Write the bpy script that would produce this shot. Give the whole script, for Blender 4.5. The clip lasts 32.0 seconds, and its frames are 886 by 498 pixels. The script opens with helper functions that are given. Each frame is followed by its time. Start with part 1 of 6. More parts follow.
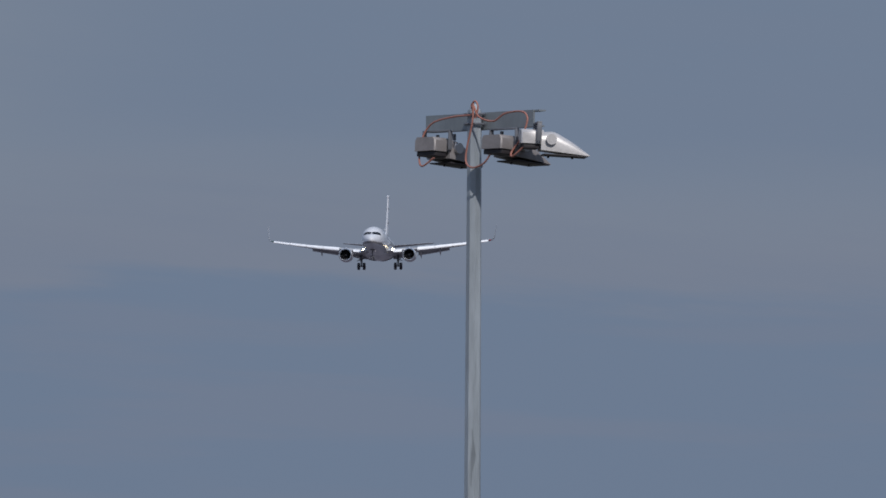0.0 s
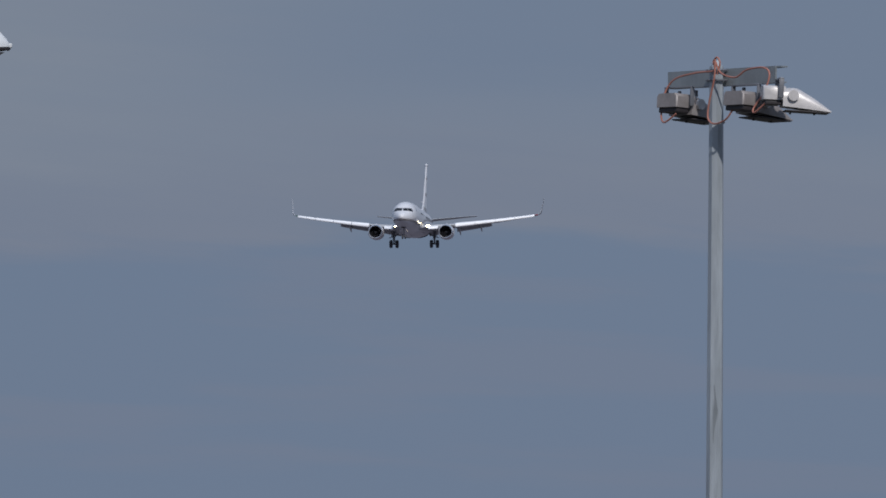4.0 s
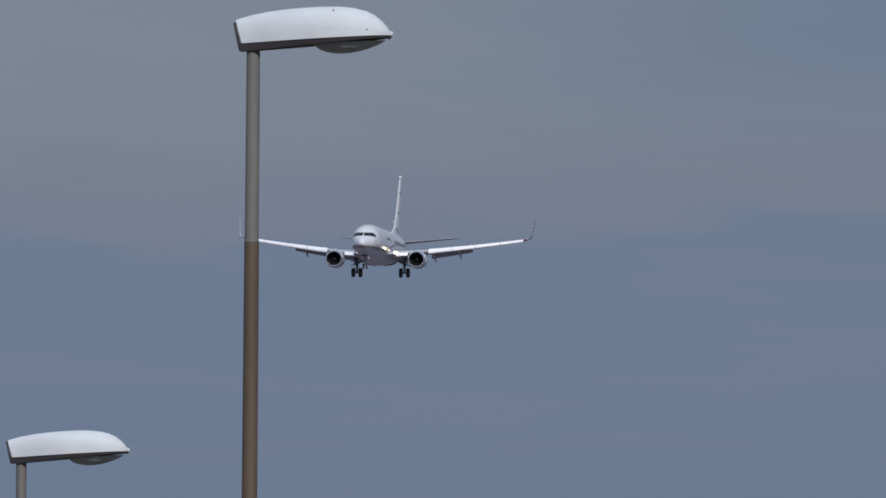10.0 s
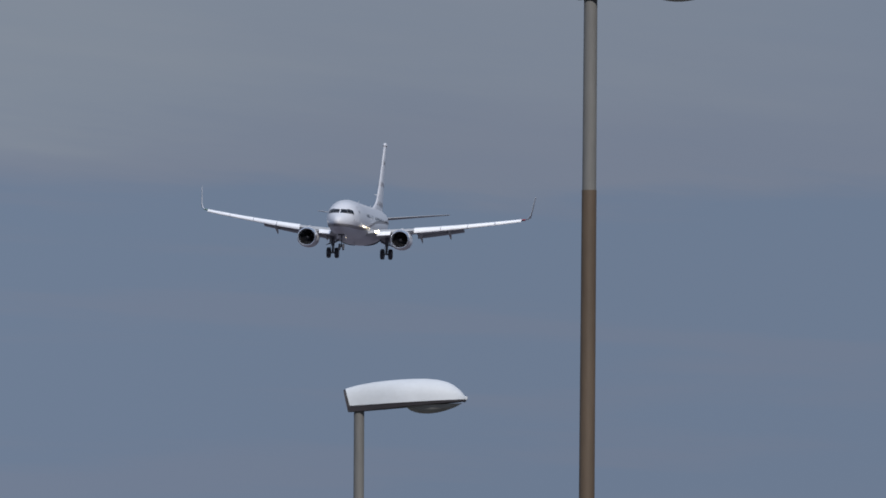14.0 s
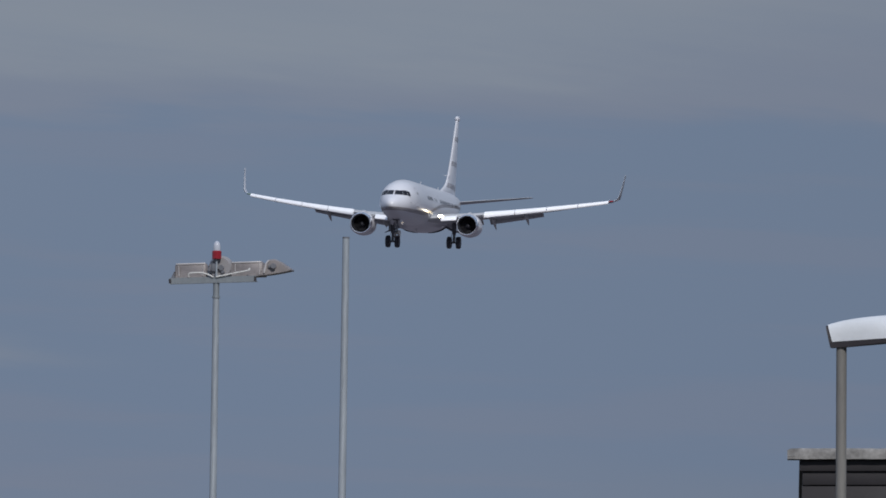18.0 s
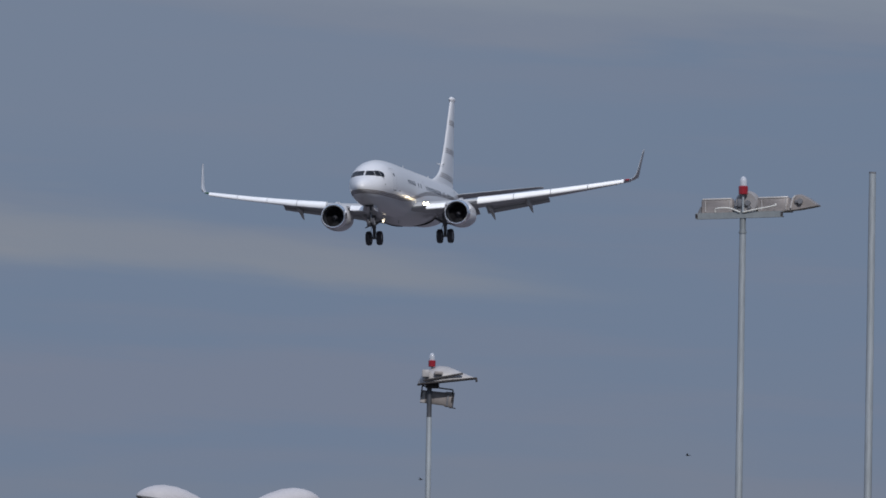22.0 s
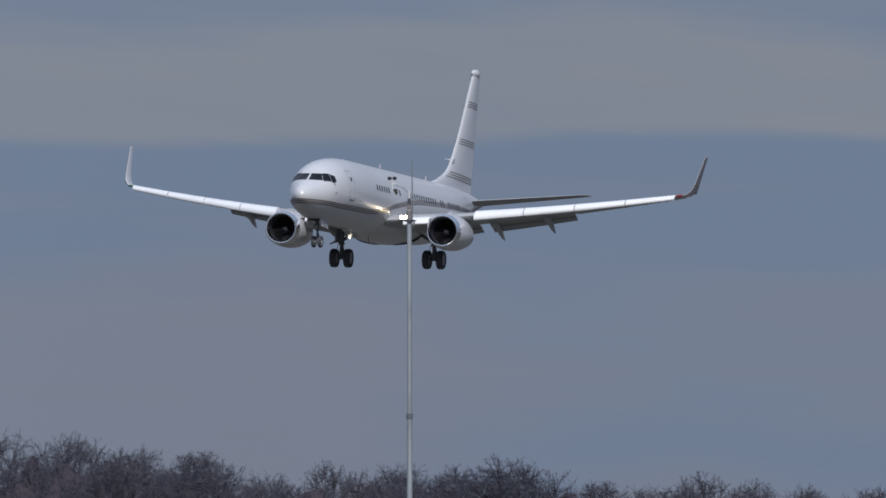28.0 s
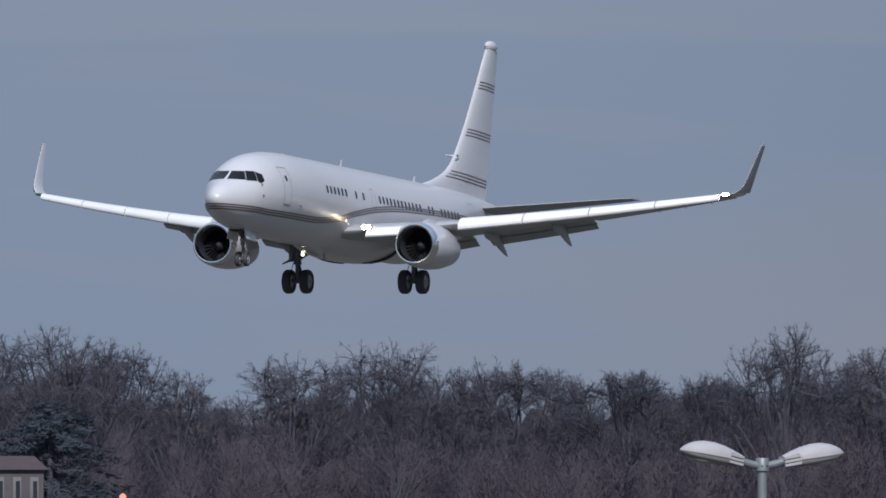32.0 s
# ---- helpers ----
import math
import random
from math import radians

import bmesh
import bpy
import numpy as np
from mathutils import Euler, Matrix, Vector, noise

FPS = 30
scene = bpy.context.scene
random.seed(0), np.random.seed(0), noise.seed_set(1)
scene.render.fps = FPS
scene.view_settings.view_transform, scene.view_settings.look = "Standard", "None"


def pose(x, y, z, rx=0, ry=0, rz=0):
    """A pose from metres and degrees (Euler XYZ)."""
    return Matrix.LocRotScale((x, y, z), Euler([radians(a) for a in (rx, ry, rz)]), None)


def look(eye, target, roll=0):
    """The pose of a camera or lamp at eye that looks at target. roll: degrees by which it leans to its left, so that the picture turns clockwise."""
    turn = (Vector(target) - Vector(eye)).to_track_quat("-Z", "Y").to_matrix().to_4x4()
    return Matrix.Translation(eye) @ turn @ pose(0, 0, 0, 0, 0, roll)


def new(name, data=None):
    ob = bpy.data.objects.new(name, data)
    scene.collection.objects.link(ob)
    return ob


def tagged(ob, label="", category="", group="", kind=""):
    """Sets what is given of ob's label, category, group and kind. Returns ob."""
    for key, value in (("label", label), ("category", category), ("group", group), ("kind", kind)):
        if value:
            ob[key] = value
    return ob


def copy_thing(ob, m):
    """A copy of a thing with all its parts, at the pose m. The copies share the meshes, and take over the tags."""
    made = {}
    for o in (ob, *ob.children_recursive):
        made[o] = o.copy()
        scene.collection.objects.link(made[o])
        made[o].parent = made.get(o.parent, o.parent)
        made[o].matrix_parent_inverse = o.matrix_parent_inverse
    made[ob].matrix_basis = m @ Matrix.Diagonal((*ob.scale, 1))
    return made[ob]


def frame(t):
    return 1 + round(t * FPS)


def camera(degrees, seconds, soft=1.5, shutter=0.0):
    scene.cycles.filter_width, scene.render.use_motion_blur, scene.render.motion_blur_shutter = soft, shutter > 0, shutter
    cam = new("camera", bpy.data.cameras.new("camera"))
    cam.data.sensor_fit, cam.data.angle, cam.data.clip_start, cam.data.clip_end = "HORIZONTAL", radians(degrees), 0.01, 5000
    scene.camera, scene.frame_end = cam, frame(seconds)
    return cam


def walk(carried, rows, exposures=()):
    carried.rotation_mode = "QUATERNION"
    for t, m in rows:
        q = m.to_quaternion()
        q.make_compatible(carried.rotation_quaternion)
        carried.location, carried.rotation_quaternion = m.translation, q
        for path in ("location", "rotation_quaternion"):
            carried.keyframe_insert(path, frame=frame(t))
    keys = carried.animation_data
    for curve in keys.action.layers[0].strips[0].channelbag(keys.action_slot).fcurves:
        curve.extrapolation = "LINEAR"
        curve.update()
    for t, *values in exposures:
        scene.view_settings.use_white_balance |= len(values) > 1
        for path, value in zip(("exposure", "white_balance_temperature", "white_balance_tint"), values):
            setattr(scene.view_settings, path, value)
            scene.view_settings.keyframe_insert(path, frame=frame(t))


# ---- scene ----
# The camera stands on one spot and pans with the airliner through a long lens.
EYE_HEIGHT = 4.0


def aim(azimuth, elevation):
    """The camera's pose from the bearing (clockwise from +y) and the elevation, in degrees."""
    return pose(0, 0, EYE_HEIGHT, 90 + elevation, 0, -azimuth)


cam = camera(2.74, 32.0, soft=1.7)
walk(cam, [
    (0.0, aim(1.3703, 2.6803)),
    (0.5, aim(1.2578, 2.6739)),
    (1.0, aim(1.1535, 2.6477)),
    (1.5, aim(1.0761, 2.6045)),
    (2.0, aim(1.0143, 2.5935)),
    (2.5, aim(0.9339, 2.5632)),
    (3.0, aim(0.8413, 2.5504)),
    (3.5, aim(0.7300, 2.5609)),
    (5.5, aim(0.3486, 2.4601)),
    (6.0, aim(0.2789, 2.4744)),
    (6.5, aim(0.2312, 2.5181)),
    (7.0, aim(0.1951, 2.5215)),
    (7.5, aim(0.0576, 2.5289)),
    (8.0, aim(-0.1521, 2.4887)),
    (8.5, aim(-0.3182, 2.4190)),
    (9.0, aim(-0.3927, 2.4137)),
    (9.5, aim(-0.4737, 2.4656)),
    (10.0, aim(-0.5594, 2.5081)),
    (10.5, aim(-0.6392, 2.4821)),
    (11.0, aim(-0.7335, 2.4432)),
    (11.5, aim(-0.8410, 2.4209)),
    (12.0, aim(-0.9564, 2.4065)),
    (12.5, aim(-1.1338, 2.4030)),
    (13.0, aim(-1.3317, 2.4039)),
    (13.5, aim(-1.4865, 2.3781)),
    (14.0, aim(-1.6043, 2.3479)),
    (14.5, aim(-1.7729, 2.3444)),
    (16.5, aim(-2.2996, 2.2369)),
    (17.0, aim(-2.5486, 2.2107)),
    (17.5, aim(-2.8121, 2.1726)),
    (18.0, aim(-3.0969, 2.1505)),
    (18.5, aim(-3.3485, 2.1681)),
    (19.0, aim(-3.5070, 2.1710)),
    (19.5, aim(-3.6509, 2.1436)),
    (20.0, aim(-3.8396, 2.1308)),
    (20.5, aim(-4.0873, 2.0883)),
    (21.0, aim(-4.3116, 2.0452)),
    (21.5, aim(-4.5009, 2.0178)),
    (22.0, aim(-4.7264, 1.9502)),
    (22.5, aim(-4.9508, 1.9283)),
    (23.0, aim(-5.1715, 1.8966)),
    (23.5, aim(-5.4532, 1.8789)),
    (24.0, aim(-5.8127, 1.9057)),
    (24.5, aim(-6.1528, 1.8992)),
    (25.0, aim(-6.4684, 1.8395)),
    (25.5, aim(-6.8145, 1.8325)),
    (27.5, aim(-8.3392, 1.6831)),
    (28.0, aim(-8.8216, 1.6481)),
    (28.5, aim(-9.2970, 1.6481)),
    (29.0, aim(-9.7934, 1.6377)),
    (29.5, aim(-10.2985, 1.6481)),
    (30.0, aim(-10.8578, 1.6377)),
    (30.5, aim(-11.5114, 1.5520)),
    (31.0, aim(-12.1773, 1.4699)),
    (31.5, aim(-12.8293, 1.3860)),
    (32.0, aim(-13.5598, 1.3440)),
], exposures=[(0.0, 0.0), (30.6, 0.0), (31.2, 0.07), (32.0, 0.16)])

# ---- world and sun ----
SUN_AZIMUTH, SUN_ELEVATION = 163.0, 38.0     # bearing clockwise from +y, height, in degrees
world = bpy.data.worlds.new("world")
scene.world = world
world.use_nodes = True


class Nodes:
    """Short calls to build a node tree."""

    def __init__(self, tree):
        self.tree = tree
        tree.nodes.clear()

    def add(self, kind, links=()):
        node = self.tree.nodes.new(kind)
        for key, value in (links.items() if links else ()):
            socket = node.inputs[key]
            if isinstance(value, bpy.types.NodeSocket):
                self.tree.links.new(value, socket)
            else:
                socket.default_value = value
        return node

    def math(self, op, a, b=0.0, c=0.0):
        node = self.tree.nodes.new("ShaderNodeMath")
        node.operation = op
        for i, value in enumerate((a, b, c)):
            if isinstance(value, bpy.types.NodeSocket):
                self.tree.links.new(value, node.inputs[i])
            else:
                node.inputs[i].default_value = value
        return node.outputs[0]

    def noise(self, vector, scale, detail=4.0, rough=0.55):
        return self.add("ShaderNodeTexNoise", {"Vector": vector, "Scale": scale, "Detail": detail, "Roughness": rough}).outputs["Fac"]

    def ramp(self, fac, stops):
        node = self.add("ShaderNodeValToRGB", {"Fac": fac})
        ramp = node.color_ramp
        for i, (at, colour) in enumerate(stops):
            el = ramp.elements[i] if i < 2 else ramp.elements.new(at)
            el.position, el.color = at, (*colour, 1)
        return node.outputs["Color"]

    def mix(self, fac, a, b, blend="MIX"):
        node = self.tree.nodes.new("ShaderNodeMix")
        node.data_type, node.blend_type = "RGBA", blend
        for i, value in ((0, fac), (6, a), (7, b)):
            if isinstance(value, bpy.types.NodeSocket):
                self.tree.links.new(value, node.inputs[i])
            else:
                node.inputs[i].default_value = value if i == 0 else (*value, 1)
        return node.outputs[2]


def build_world():
    n = Nodes(world.node_tree)
    sky = n.add("ShaderNodeTexSky")
    sky.sky_type, sky.sun_disc = "NISHITA", False
    sky.sun_elevation, sky.sun_rotation = radians(SUN_ELEVATION), radians(SUN_AZIMUTH)
    sky.dust_density = 1.5
    clear = n.add("ShaderNodeBackground", {"Color": sky.outputs[0], "Strength": 0.05})
    way = n.add("ShaderNodeTexCoord").outputs["Generated"]
    xyz = n.add("ShaderNodeSeparateXYZ", {0: way})
    az, el = n.math("MULTIPLY", xyz.outputs[0], 57.3), n.math("MULTIPLY", xyz.outputs[2], 57.3)

    def stretched(wide, high, slant, seed):
        """Noise in long thin layers, by the bearing and the elevation in degrees."""
        up = n.math("MULTIPLY", n.math("MULTIPLY_ADD", az, slant, el), high)
        return n.add("ShaderNodeCombineXYZ", {0: n.math("MULTIPLY", az, wide), 1: seed, 2: up}).outputs[0]

    def along(stops):
        """A height in degrees that runs with the bearing, from stops (bearing, height)."""
        at = n.add("ShaderNodeMapRange", {0: az, 1: -16.0, 2: 4.0, 3: 0.0, 4: 1.0}).outputs[0]
        value = n.ramp(at, [((b + 16.0) / 20.0, (h / 4.0,) * 3) for b, h in stops])
        return n.math("MULTIPLY", value, 4.0)

    def step(value, low, high):
        node = n.add("ShaderNodeMapRange", {0: value, 1: low, 2: high, 3: 0.0, 4: 1.0})
        node.interpolation_type = "SMOOTHSTEP"
        return node.outputs[0]

    broad = n.noise(stretched(0.45, 2.6, 0.05, 0.0), 1.0, 4.0, 0.5)
    fine = n.noise(stretched(1.1, 9.0, 0.10, 3.7), 1.0, 5.0, 0.55)
    wisp = n.noise(stretched(0.6, 7.0, 0.04, 9.1), 1.0, 4.0, 0.5)
    wave = n.math("MULTIPLY_ADD", n.math("SUBTRACT", broad, 0.5), 0.30, n.math("MULTIPLY", n.math("SUBTRACT", fine, 0.5), 0.22))
    rim = n.math("ADD", el, wave)
    blue, mauve, grey, pale = (0.141, 0.192, 0.289), (0.176, 0.207, 0.284), (0.200, 0.234, 0.303), (0.216, 0.237, 0.287)
    # blue air with faint mauve wisps
    veil = n.mix(n.math("MULTIPLY", step(wisp, 0.47, 0.66), 0.55), blue, (0.162, 0.196, 0.280))
    veil = n.mix(n.math("MULTIPLY", n.math("MULTIPLY", step(el, 2.0, 2.45), step(az, -3.8, -5.2)), 0.6), veil, (0.166, 0.206, 0.292))
    # the grey layer overhead: mauve along its lower edge, bluer high up towards the right
    base = along([(-6.5, 2.72), (-4.6, 2.60), (-3.4, 2.58), (-2.0, 2.56), (-1.3, 2.52), (0.3, 2.57), (1.0, 2.59), (2.4, 2.50)])
    over = n.math("SUBTRACT", rim, base)
    thick = n.math("MULTIPLY", step(over, -0.05, 0.045), step(az, -7.0, -4.6))
    body = n.mix(step(over, 0.05, 0.5), mauve, grey)
    body = n.mix(n.math("MULTIPLY", step(az, -1.5, -3.0), step(over, 0.0, 0.25)), body, (0.214, 0.247, 0.308))
    body = n.mix(n.math("MULTIPLY", step(over, 0.15, 0.55), step(az, -1.0, 0.9)), body, (0.152, 0.199, 0.291))
    veil = n.mix(n.math("MULTIPLY", thick, n.math("MULTIPLY_ADD", fine, 0.5, 0.62)), veil, body)
    # a pale bank that narrows to a slanting streak
    low = along([(-16.0, 2.00), (-10.0, 1.99), (-8.8, 1.98), (-7.6, 2.00), (-6.9, 1.97), (-6.0, 1.91), (-5.2, 1.85), (-4.2, 1.78)])
    top = along([(-16.0, 2.22), (-12.0, 2.30), (-10.0, 2.36), (-8.8, 2.36), (-7.6, 2.34), (-6.8, 2.19), (-6.0, 2.05), (-5.2, 1.94), (-4.2, 1.80)])
    half = n.math("MULTIPLY_ADD", wave, 0.35, el)
    bank = n.math("MULTIPLY", step(n.math("SUBTRACT", half, low), -0.035, 0.035), step(n.math("SUBTRACT", rim, top), 0.09, -0.06))
    bank = n.math("MULTIPLY", bank, n.math("MULTIPLY", step(az, -3.9, -4.9), n.math("MULTIPLY_ADD", step(az, -9.5, -12.5), -0.75, 1.0)))
    veil = n.mix(n.math("MULTIPLY", bank, n.math("MULTIPLY_ADD", fine, 0.6, 0.50)), veil, pale)
    # a faint mauve layer under the bank
    under = n.math("MULTIPLY", step(rim, 1.67, 1.57), step(rim, 1.34, 1.44))
    under = n.math("MULTIPLY", under, n.math("MULTIPLY", step(az, -4.0, -5.0), step(az, -8.8, -7.6)))
    veil = n.mix(n.math("MULTIPLY", under, 0.6), veil, (0.176, 0.199, 0.274))
    # haze low over the wood, in loose patches
    haze = n.math("MULTIPLY", step(el, 1.75, 0.95), n.math("MULTIPLY_ADD", step(broad, 0.42, 0.60), 0.55, 0.15))
    veil = n.mix(haze, veil, (0.186, 0.206, 0.262))
    veil = n.mix(n.math("MULTIPLY", n.math("MULTIPLY", step(rim, 1.62, 1.45), n.math("MULTIPLY", step(az, -8.3, -9.2), step(az, -13.2, -11.6))), 0.65), veil, (0.184, 0.202, 0.262))
    # thinner, brighter haze towards the left of the pan
    veil = n.mix(n.math("MULTIPLY", step(az, -9.5, -13.0), 0.35), veil, (0.176, 0.208, 0.277))
    west = n.add("ShaderNodeMapRange", {0: az, 1: -9.3, 2: -14.0, 3: 1.0, 4: 1.18})
    west.interpolation_type = "SMOOTHSTEP"
    # lit cloud brightens towards the zenith, as under any broken overcast
    zenith = n.math("MULTIPLY_ADD", step(el, 6.0, 50.0), 1.1, 1.0)
    cloud = n.add("ShaderNodeBackground", {"Color": veil, "Strength": n.math("MULTIPLY", n.math("MULTIPLY", west.outputs[0], n.math("MULTIPLY_ADD", step(az, -1.5, -3.5), 0.05, 1.0)), zenith)})
    both = n.add("ShaderNodeMixShader", {0: 0.92, 1: clear.outputs[0], 2: cloud.outputs[0]})
    n.add("ShaderNodeOutputWorld", {0: both.outputs[0]})


build_world()
sun = new("sun", bpy.data.lights.new("sun", "SUN"))
sun.data.energy, sun.data.angle, sun.data.color = 2.6, radians(0.6), (1.0, 0.965, 0.93)
_a, _e = radians(SUN_AZIMUTH), radians(SUN_ELEVATION)
SUN_WAY = Vector((math.sin(_a) * math.cos(_e), math.cos(_a) * math.cos(_e), math.sin(_e)))
sun.matrix_world = look(SUN_WAY * 100, (0, 0, 0))


# ---- materials ----
def material(name, base, rough=0.5, metal=0.0, vary=0.12, scale=3.0, bump=0.0, grain=40.0, coat=0.0, tint=None, stretch=(1, 1, 1), island=0.0, specular=0.5):
    """A surface with stains at a large scale and grain at a small one, in object space (metres)."""
    mat = bpy.data.materials.new(name)
    mat.use_nodes = True
    n = Nodes(mat.node_tree)
    co = n.add("ShaderNodeTexCoord").outputs["Object"]
    co = n.add("ShaderNodeMapping", {"Vector": co, "Scale": stretch}).outputs[0]
    large, small = n.noise(co, scale, 5.0, 0.6), n.noise(co, grain, 3.0, 0.6)
    both = n.math("ADD", n.math("MULTIPLY", large, 0.7), n.math("MULTIPLY", small, 0.3))
    if island:
        rnd = n.add("ShaderNodeNewGeometry").outputs["Random Per Island"]
        obj = n.add("ShaderNodeObjectInfo").outputs["Random"]
        both = n.math("ADD", both, n.math("MULTIPLY", n.math("SUBTRACT", n.math("ADD", n.math("MULTIPLY", rnd, 0.5), n.math("MULTIPLY", obj, 0.5)), 0.5), island))
    dark = tuple(c * (1 - vary) for c in base)
    light = tuple(min(1, c * (1 + vary)) for c in (tint or base))
    colour = n.ramp(both, [(0.3, dark), (0.7, light)])
    out = {"Base Color": colour, "Metallic": metal, "Coat Weight": coat, "Coat Roughness": 0.08, "Specular IOR Level": specular,
           "Roughness": n.math("MULTIPLY_ADD", small, 0.25 * rough, 0.85 * rough)}
    if bump:
        out["Normal"] = n.add("ShaderNodeBump", {"Height": both, "Strength": bump, "Distance": 0.02}).outputs[0]
    bsdf = n.add("ShaderNodeBsdfPrincipled", out)
    n.add("ShaderNodeOutputMaterial", {0: bsdf.outputs[0]})
    return mat


def glow(name, colour, strength):
    mat = bpy.data.materials.new(name)
    mat.use_nodes = True
    n = Nodes(mat.node_tree)
    em = n.add("ShaderNodeEmission", {"Color": (*colour, 1), "Strength": strength})
    n.add("ShaderNodeOutputMaterial", {0: em.outputs[0]})
    return mat


def twig_material(name, base, tint, scale, vary=0.2, thin=0.45):
    """Fine bare twigs, which let a part of the light through."""
    mat = bpy.data.materials.new(name)
    mat.use_nodes = True
    n = Nodes(mat.node_tree)
    co = n.add("ShaderNodeTexCoord").outputs["Object"]
    rnd = n.add("ShaderNodeNewGeometry").outputs["Random Per Island"]
    obj = n.add("ShaderNodeObjectInfo").outputs["Random"]
    fac = n.math("ADD", n.math("MULTIPLY", n.noise(co, scale, 4.0, 0.6), 0.5), n.math("MULTIPLY_ADD", rnd, 0.10, n.math("MULTIPLY", obj, 0.40)))
    colour = n.ramp(fac, [(0.25, tuple(c * (1 - vary) for c in base)), (0.75, tuple(c * (1 + vary) for c in tint))])
    front = n.add("ShaderNodeBsdfDiffuse", {"Color": colour})
    back = n.add("ShaderNodeBsdfTranslucent", {"Color": colour})
    both = n.add("ShaderNodeMixShader", {0: thin, 1: front.outputs[0], 2: back.outputs[0]})
    n.add("ShaderNodeOutputMaterial", {0: both.outputs[0]})
    return mat


PAINT = material("white_paint", (0.645, 0.65, 0.685), 0.3, vary=0.03, scale=0.35, grain=2.5, coat=0.4)
PAINT_LOW = material("wing_grey", (0.46, 0.47, 0.48), 0.4, vary=0.1, scale=0.6, grain=8)
# Grey underside paint on the whole wing, darkened further for its shade.
WING = material("wing_underside_grey", (0.42, 0.43, 0.45), 0.35, vary=0.08, scale=0.5, grain=8)
# The extra-white base stands in for the sun's glint on the leading edges.
SLAT = material("slat_glint_white", (0.90, 0.91, 0.94), 0.3, vary=0.06, scale=0.7, grain=9, coat=0.3)
FLAP = material("flap_grey", (0.36, 0.37, 0.39), 0.45, vary=0.12, scale=0.8, grain=7)
CHROME = material("polished_lip", (0.90, 0.90, 0.92), 0.2, metal=1.0, vary=0.1, scale=6.0)
STRIPE = material("bronze_stripe", (0.15, 0.125, 0.12), 0.35, vary=0.1)
BRONZE = material("bronze_grey_paint", (0.165, 0.162, 0.178), 0.35, vary=0.1, coat=0.3)
GLASS_DARK = material("cockpit_glass", (0.010, 0.011, 0.015), 0.15, vary=0.2, specular=0.2)
CABIN_GLASS = material("cabin_glass", (0.03, 0.035, 0.045), 0.15, vary=0.2)
DOOR_GAP = material("door_gap", (0.30, 0.31, 0.34), 0.6)
SEAM = material("panel_gap", (0.2, 0.2, 0.21), 0.6)
BLACK = material("duct_black", (0.014, 0.014, 0.017), 0.5)
DUCT = material("inlet_liner", (0.042, 0.045, 0.058), 0.5, vary=0.2)
FAN = material("fan_titanium", (0.055, 0.058, 0.072), 0.5, metal=0.3)
# Rubber and strut tones are lifted to paint in the veil of haze.
RUBBER = material("tyre_rubber", (0.056, 0.057, 0.070), 0.75, vary=0.2, bump=0.2)
RIM = material("wheel_rim", (0.42, 0.43, 0.45), 0.4, metal=0.4)
STRUT = material("gear_strut", (0.14, 0.145, 0.165), 0.4, vary=0.2)
WARM = glow("landing_lamp", (1.0, 0.80, 0.50), 28)
FLASH = glow("strobe_flash", (0.93, 0.95, 1.0), 40)
LAMP_SMALL = glow("inspection_lamp", (1.0, 0.88, 0.66), 2.5)
RED_GLASS = material("red_glass", (0.25, 0.012, 0.022), 0.25, coat=0.5)
GREEN_GLASS = material("green_glass", (0.02, 0.10, 0.05), 0.15, coat=1.0)
CLEAR_GLASS = material("beacon_glass", (0.44, 0.46, 0.52), 0.08, coat=1.0)
GALVA = material("galvanised_steel", (0.24, 0.265, 0.285), 0.5, metal=0.35, vary=0.2, scale=2.5, grain=25, bump=0.1, stretch=(1, 1, 0.25))
GALVA_PALE = material("pale_galvanised_steel", (0.335, 0.37, 0.405), 0.5, metal=0.3, vary=0.3, scale=6, grain=30, stretch=(1, 1, 0.12))
CASE = material("aluminium_casing", (0.235, 0.215, 0.215), 0.5, metal=0.12, vary=0.22, scale=6, grain=40, bump=0.1)
CASE_BRIGHT = material("bright_aluminium_casing", (0.52, 0.50, 0.50), 0.4, metal=0.25, vary=0.15, scale=6, grain=40)
CASE_PALE = material("dusty_pale_casing", (0.36, 0.35, 0.36), 0.5, vary=0.25, scale=4, grain=30)
DARK_STEEL_AND_SHADE = material("dark_steel_and_shade", (0.075, 0.08, 0.095), 0.5, metal=0.3, vary=0.3, scale=6, grain=30)
CABLE = material("orange_cable", (0.36, 0.15, 0.115), 0.6, vary=0.15)
CABLE_WHITE = material("white_cable", (0.6, 0.6, 0.58), 0.6)
CANOPY = material("white_canopy", (0.60, 0.625, 0.655), 0.65, vary=0.08, scale=5, grain=30, specular=0.35)
HEAD_SHELL = material("pale_lilac_shell", (0.455, 0.445, 0.475), 0.6, vary=0.08, scale=6, grain=30, specular=0.35)
TRIM_DARK = material("dark_rim", (0.028, 0.024, 0.028), 0.6, vary=0.3)
BOWL = material("bowl_glass", (0.34, 0.335, 0.33), 0.18, vary=0.25, scale=8, coat=0.2)
LAMP_GREY = material("lamp_underside", (0.26, 0.252, 0.262), 0.5, vary=0.1)
POLE_GREY = material("weathered_grey_pole", (0.17, 0.165, 0.155), 0.65, vary=0.25, scale=4, grain=30, bump=0.15, stretch=(1, 1, 0.2))
POLE_BROWN = material("brown_painted_pole", (0.108, 0.076, 0.050), 0.65, vary=0.25, scale=4, grain=30, bump=0.15, stretch=(1, 1, 0.2))
CONCRETE = material("coping_concrete", (0.205, 0.20, 0.195), 0.9, vary=0.65, scale=5, grain=30, bump=0.9)
